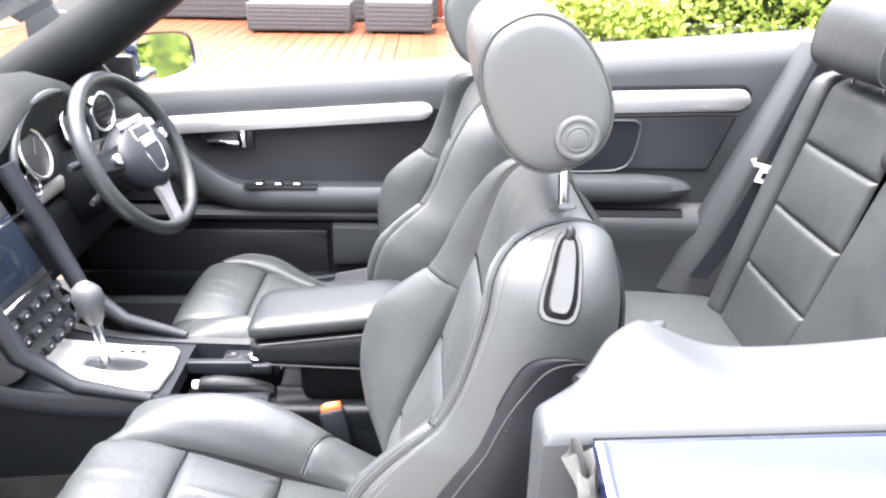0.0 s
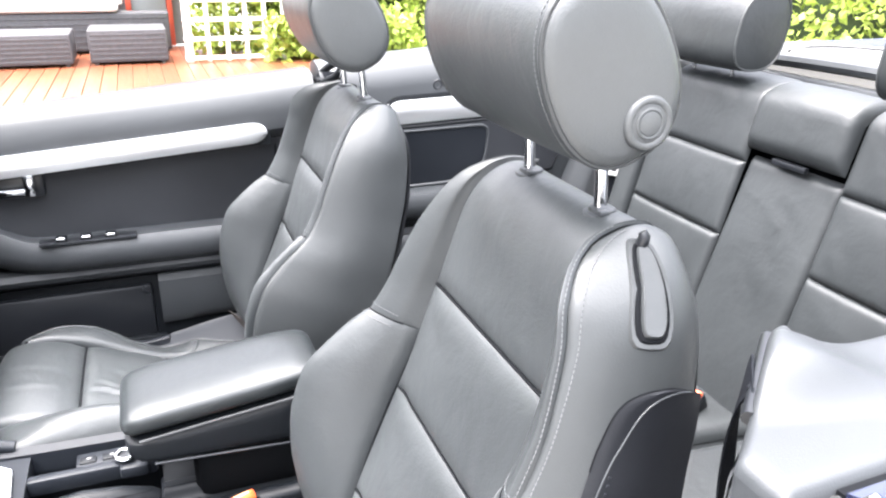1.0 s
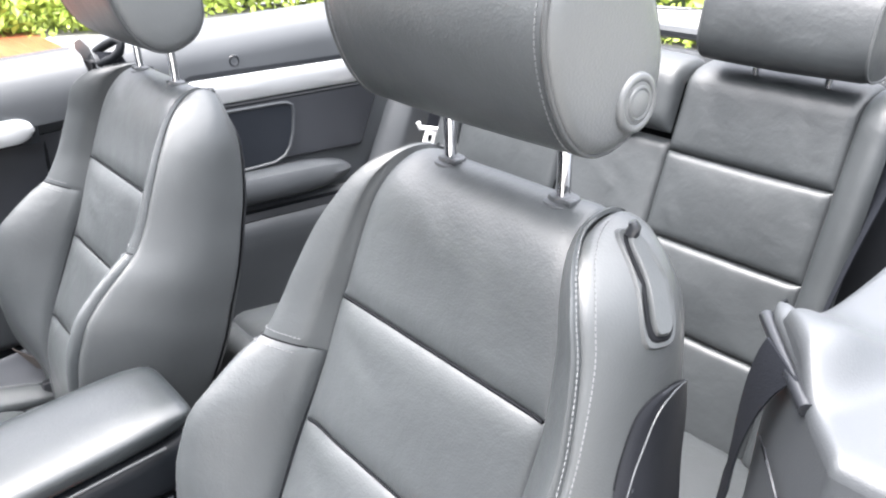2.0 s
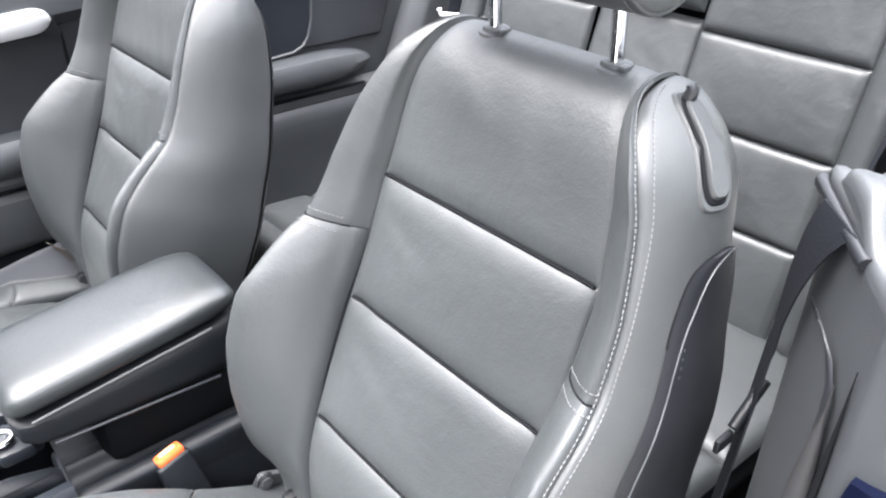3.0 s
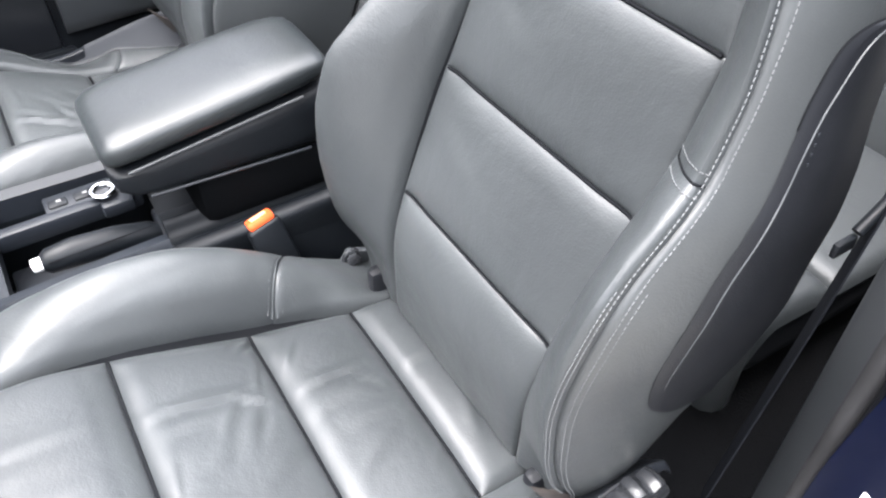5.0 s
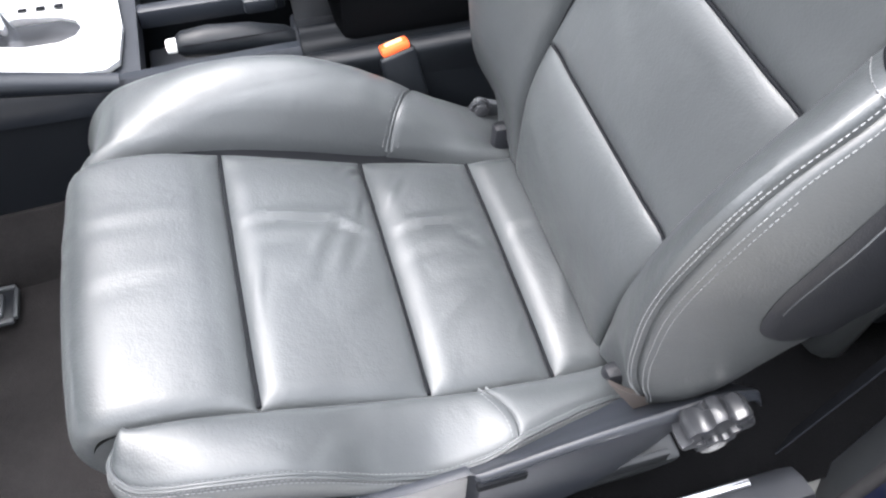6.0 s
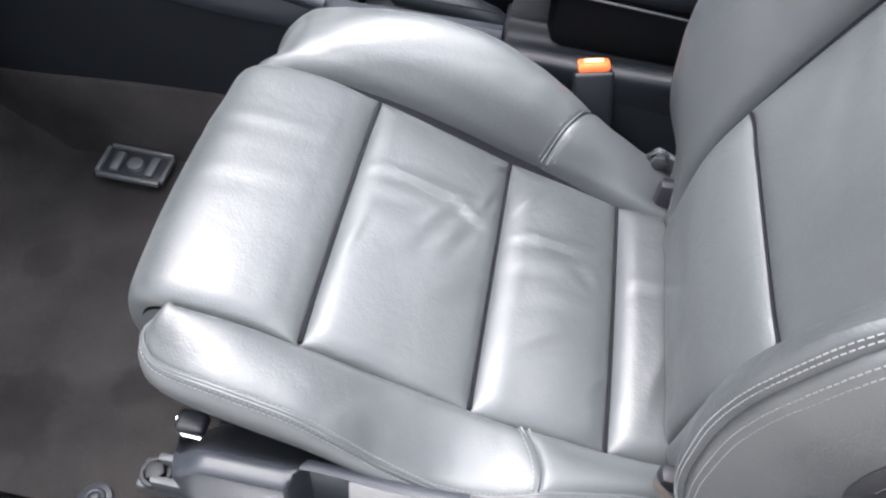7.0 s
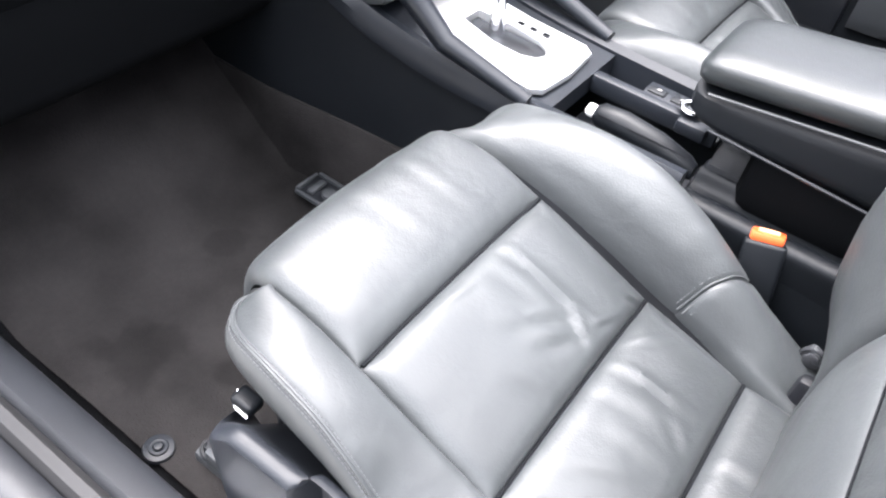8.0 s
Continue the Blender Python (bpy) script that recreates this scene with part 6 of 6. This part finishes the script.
run = [Vector((-1.42, 1.87, 0.77)), Vector((-1.10, 1.865, 0.90)), Vector((-0.80, 1.84, 1.075)), Vector((-0.52, 1.805, 1.27)), Vector((-0.38, 1.76, 1.38)), Vector((-0.34, 1.70, 1.40))]
part("pillar", tube(run, [0.05, 0.066, 0.070, 0.062, 0.046, 0.034], 18), DASH_TOP, frame_thing, "grey windscreen pillar trim")
part("pillar_skin", tube([p + Vector((-0.02, 0.035, 0.01)) for p in run], 0.026, 12), PAINT, frame_thing)
run2 = [Vector((-1.42, 0.52, 0.80)), Vector((-1.14, 0.525, 0.925)), Vector((-0.82, 0.55, 1.10)), Vector((-0.52, 0.585, 1.29)), Vector((-0.38, 0.62, 1.38)), Vector((-0.34, 0.68, 1.40))]
part("pillar", tube(run2, [0.03, 0.042, 0.045, 0.042, 0.035, 0.03], 16), SOFT, frame_thing)
part("header", tube([run[-1], Vector((-0.33, CY, 1.42)), run2[-1]], 0.032, 12), SOFT, frame_thing)
pane = part("glass", sheet(lambda u, v: Vector((-1.40 + 1.05 * u, 0.56 + 1.26 * v, 0.86 + 0.56 * u + 0.03 * math.sin(v * math.pi) * u)), 8, 12), GLASS, frame_thing)
pane.visible_shadow = False

mirror = thing("door_mirror", "dark blue door mirror reflecting a green hedge", "mirror", at=(-0.76, 2.1, 0.93))
turn = Matrix.Translation((-0.76, 2.17, 0.962)) @ Matrix.Rotation(radians(-27.6), 4, "Z") @ Matrix.Rotation(radians(-5.9), 4, "Y")


def mirror_loop(dx, g, wide=0.108, high=0.064):
    """One rounded outline of the mirror, dx ahead of its mouth."""
    loop = []
    for j in range(40):
        a = 2 * math.pi * j / 40
        c, d = math.cos(a), math.sin(a)
        r = (abs(c) ** 4 + abs(d) ** 4) ** -0.25
        loop.append(turn @ Vector((dx, wide * g * r * c, high * g * r * d * (1 - 0.14 * c))))
    return loop


part("housing", loft([mirror_loop(-0.004, 0.90), mirror_loop(0.003, 0.96), mirror_loop(0.004, 1.0), mirror_loop(-0.03, 1.0), mirror_loop(-0.07, 0.84), mirror_loop(-0.095, 0.55), mirror_loop(-0.105, 0.15)], caps=False), PAINT, mirror)
part("mirror_glass", loft([mirror_loop(0.0, 0.91), mirror_loop(-0.006, 0.91)]), MIRROR, mirror, "mirror glass")
part("arm", rbox(-0.80, 2.03, 0.925, 0.08, 0.12, 0.04, 0.014, 3), PAINT, mirror)
part("sail", rbox(-0.86, 1.965, 0.95, 0.17, 0.03, 0.09, 0.012, 2), BLACK, mirror)

# ---- floor mat and floor fittings ----
mat_thing = thing("floor_mat", "worn grey-brown carpet mat in the passenger footwell", "floor mat", at=(-0.8, 0.8, 0.27))
def mat_point(u, v):
    x, y = -1.12 + 0.78 * u, 0.578 + 0.492 * v
    return Vector((x, y, max(floor_height(x, 0.8), 0.268) + 0.007 + 0.004 * noise.noise(Vector((x * 6, y * 6, 3)))))
part("carpet_sheet", sheet(mat_point, 50, 40), CARPET, mat_thing)
part("mat_clip", join(disc((-0.614, 0.589, 0.2745), (0, 0, 1), 0.0175, 0.006, 0.002), ring((-0.614, 0.589, 0.281), (0, 0, 1), 0.0085, 0.0028, 24, 8), disc((-0.614, 0.589, 0.279), (0, 0, 1), 0.005, 0.006, 0.001)), CONSOLE, mat_thing, "round grey mat clip")
fv = thing("floor_socket", "black floor socket plate set into the footwell carpet", "floor fitting", at=(-0.752, 1.018, 0.27))
zf = floor_height(-0.752, 1.0) + 0.016
part("frame", join(rbox(-0.752, 0.991, zf + 0.008, 0.086, 0.006, 0.008, 0.002), rbox(-0.752, 1.043, zf + 0.008, 0.086, 0.006, 0.008, 0.002), rbox(-0.796, 1.017, zf + 0.008, 0.006, 0.046, 0.008, 0.002), rbox(-0.708, 1.017, zf + 0.008, 0.006, 0.046, 0.008, 0.002)), SOFT, fv)
part("well", rbox(-0.752, 1.017, zf + 0.003, 0.084, 0.048, 0.006, 0.001), BLACK, fv)
part("insert", join(rbox(-0.776, 1.017, zf + 0.009, 0.012, 0.034, 0.008, 0.003), rbox(-0.728, 1.017, zf + 0.009, 0.012, 0.034, 0.008, 0.003), disc((-0.752, 1.017, zf + 0.005), (0, 0, 1), 0.011, 0.008, 0.002)), SOFT, fv)


# ---- outside: ground, deck, garden ----
GZ = -0.05
bm = bmesh.new()
bmesh.ops.create_grid(bm, x_segments=2, y_segments=2, size=400)
bm.transform(Matrix.Translation((0, 0, GZ - 0.04)))
tagged(part("ground", bm, PAVING, None, "", False), "pale concrete ground round the car", "ground", "", "structure")

wheel_tyre = material("tyre_rubber", (0.02, 0.02, 0.02), 0.8, stain=0.2)
for x in (-1.85, 1.1):
    for y in (0.5, 1.88):
        part("tyre", join(ring((x, y, GZ + 0.27), (0, 1, 0), 0.22, 0.09, 40, 12), disc((x, y - 0.02, GZ + 0.27), (0, 1, 0), 0.15, 0.04)), wheel_tyre, car)

deck = tagged(thing("timber_deck", "wet red-brown timber decking behind the car", "decking", "", "structure", at=(0, 7, GZ)), "wet red-brown timber decking behind the car", "decking", "", "structure")
board_mesh = None
rng = random.Random(4)
for k in range(60):
    x = -6.4 + 0.153 * k
    if x > 1.9:
        break
    ob = None
    if board_mesh is None:
        ob = part("plank", rbox(0, 0, 0, 0.146, 9.4, 0.035, 0.004, 1), WOOD, None, "", False)
        board_mesh = ob.data
    else:
        ob = new("plank", board_mesh)
    ob.parent = deck
    ob.matrix_parent_inverse = Matrix.Translation(-deck.location)
    ob.location = (x, 7.0 + rng.uniform(-0.03, 0.03), GZ - 0.0175 + rng.uniform(-0.002, 0.002))


def rattan_box(x0, x1, y0, y1, h, label):
    b = thing("rattan_box", label, "garden stool", "rattan boxes", at=((x0 + x1) / 2, (y0 + y1) / 2, GZ))
    part("woven_body", rbox((x0 + x1) / 2, (y0 + y1) / 2, GZ + 0.03 + (h - 0.03) / 2, x1 - x0, y1 - y0, h - 0.03, 0.02, 3), RATTAN, b)
    for x in (x0 + 0.06, x1 - 0.06):
        for y in (y0 + 0.06, y1 - 0.06):
            part("foot", rbox(x, y, GZ + 0.015, 0.05, 0.05, 0.03, 0.006), PALE_TRIM, b)
    for k in range(6):
        part("weave_band", rbox((x0 + x1) / 2, y0 - 0.002, GZ + 0.07 + (h - 0.1) * k / 5.5, x1 - x0 - 0.05, 0.006, 0.02, 0.003, 1), RATTAN, b)
    return b


rattan_box(-2.28, -0.98, 10.0, 10.75, 0.37, "long grey woven rattan stool on the deck")
rattan_box(-0.80, 0.06, 10.05, 10.75, 0.40, "square grey woven rattan stool on the deck")
rattan_box(-3.9, 0.15, 11.2, 11.6, 0.5, "grey woven rattan seat base behind the stools")
cushion_pad = thing("seat_cushion", "white cushion lying on the rattan seat", "cushion", at=(-2.0, 11.4, 0.45))
part("cover", rbox(-2.1, 11.45, 0.56, 3.3, 0.6, 0.2, 0.06, 3), CUSHION, cushion_pad)

house = tagged(thing("house_wall", "house wall with white doors and rust-red posts", "wall", "", "structure", at=(-2, 12, GZ)), "house wall with white doors and rust-red posts", "wall", "", "structure")
# unseen upper half added to block the low sky on this side
part("grey_wall", rbox(-4.0, 12.1, 2.6, 8.8, 0.2, 5.3, 0.01), GREY_WALL, house)
part("white_door", rbox(-2.2, 11.97, 1.35, 3.6, 0.06, 1.7, 0.02), WHITE_PAINT, house)
for x in (-0.33, 0.20):
    part("red_post", rbox(x, 11.9, 1.3, 0.07, 0.1, 2.7, 0.01), RED_WALL, house)
part("red_panel", rbox(-3.3, 11.85, 0.55, 0.95, 0.08, 1.2, 0.01), RED_WALL, house)
part("grey_panel", rbox(-0.07, 11.93, 1.3, 0.46, 0.05, 2.7, 0.01), GREY_WALL, house)

trellis = thing("trellis", "white painted square garden trellis", "trellis", at=(0.8, 10.05, GZ))
for k in range(6):
    x = 0.30 + 0.228 * k
    part("upright", rbox(x, 10.05, 0.95, 0.05 if k else 0.09, 0.02, 2.0, 0.003, 1), WHITE_PAINT, trellis)
for k in range(9):
    part("cross_bar", rbox(0.87, 10.03, 0.0 + 0.222 * k, 1.24, 0.02, 0.045, 0.003, 1), WHITE_PAINT, trellis)


def leaf_mass(name, label, boxes, count, size, seed, mat, category="hedge"):
    """Many small leaves, each a bent pair of triangles, scattered through lumpy volumes."""
    r = np.random.RandomState(seed)
    vs, fs = [], []
    vol = np.array([max(1e-3, (b[3] - b[0]) * (b[4] - b[1]) * (b[5] - b[2])) for b in boxes]) ** 0.67
    for b, share in zip(boxes, vol / vol.sum()):
        n = int(count * share)
        lo, hi = np.array(b[:3]), np.array(b[3:])
        p = lo + (hi - lo) * r.rand(n, 3)
        # push out towards the faces and let the outline swell and sink
        wob = 0.5 + 0.5 * np.sin(p[:, 0] * 3.1 + seed) * np.cos(p[:, 1] * 2.3 + 1.3 * seed) + 0.25 * np.sin(p[:, 0] * 9 + p[:, 2] * 7)
        p[:, 2] = lo[2] + (p[:, 2] - lo[2]) * (0.72 + 0.3 * wob)
        p[:, 1] += 0.18 * (wob - 0.5)
        for q in p:
            a = r.randn(3)
            a /= np.linalg.norm(a)
            c = np.cross(a, r.randn(3))
            c /= np.linalg.norm(c)
            s = size * (0.6 + 0.8 * r.rand())
            nrm = np.cross(a, c)
            i = len(vs)
            vs += [tuple(q), tuple(q + a * s * 0.5 + c * s * 0.32 + nrm * s * 0.1), tuple(q + a * s), tuple(q + a * s * 0.5 - c * s * 0.32 + nrm * s * 0.1)]
            fs += [(i, i + 1, i + 2), (i, i + 2, i + 3)]
    me = bpy.data.meshes.new(name)
    me.from_pydata(vs, [], fs)
    me.materials.append(mat)
    return tagged(new(name, me), label, category, "", "stuff")


leaf_mass("hedge", "sunlit yellow-green leafy hedge beyond the deck", [(1.5, 10.3, GZ, 9.5, 11.6, 3.2), (0.4, 10.5, GZ, 1.8, 11.3, 3.0), (1.2, 9.7, GZ, 3.2, 10.5, 0.55)], 32000, 0.11, 3, LEAF)
leaf_mass("hedge", "dense green hedge behind the car", [(7.0, -3.0, GZ, 8.5, 11.0, 1.9)], 16000, 0.12, 5, LEAF)
leaf_mass("shrub", "green shrub in front of the grey wall", [(-6.8, 5.0, GZ, -4.6, 7.2, 1.5)], 9000, 0.1, 7, LEAF, "shrub")
# plain dark boxes among the leaves stand in for the hedge's inner shade
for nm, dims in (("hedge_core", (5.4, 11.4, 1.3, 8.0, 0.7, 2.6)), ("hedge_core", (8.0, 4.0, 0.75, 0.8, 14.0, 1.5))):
    tagged(part(nm, rbox(*dims, 0.2, 3), LEAF_DARK), "dark box standing in for the shaded inside of the hedge", "hedge", "", "stuff")
wall = tagged(thing("garden_wall", "grey rendered garage wall in front of the car", "wall", "", "structure", at=(-9, 4, GZ)), "grey rendered garage wall in front of the car", "wall", "", "structure")
part("render_face", rbox(-9.0, 5.0, 1.3, 0.3, 16.0, 2.7, 0.02), GREY_WALL, wall)
part("plinth", rbox(-8.82, 5.0, 0.25, 0.1, 16.0, 0.6, 0.02), PLASTIC, wall)
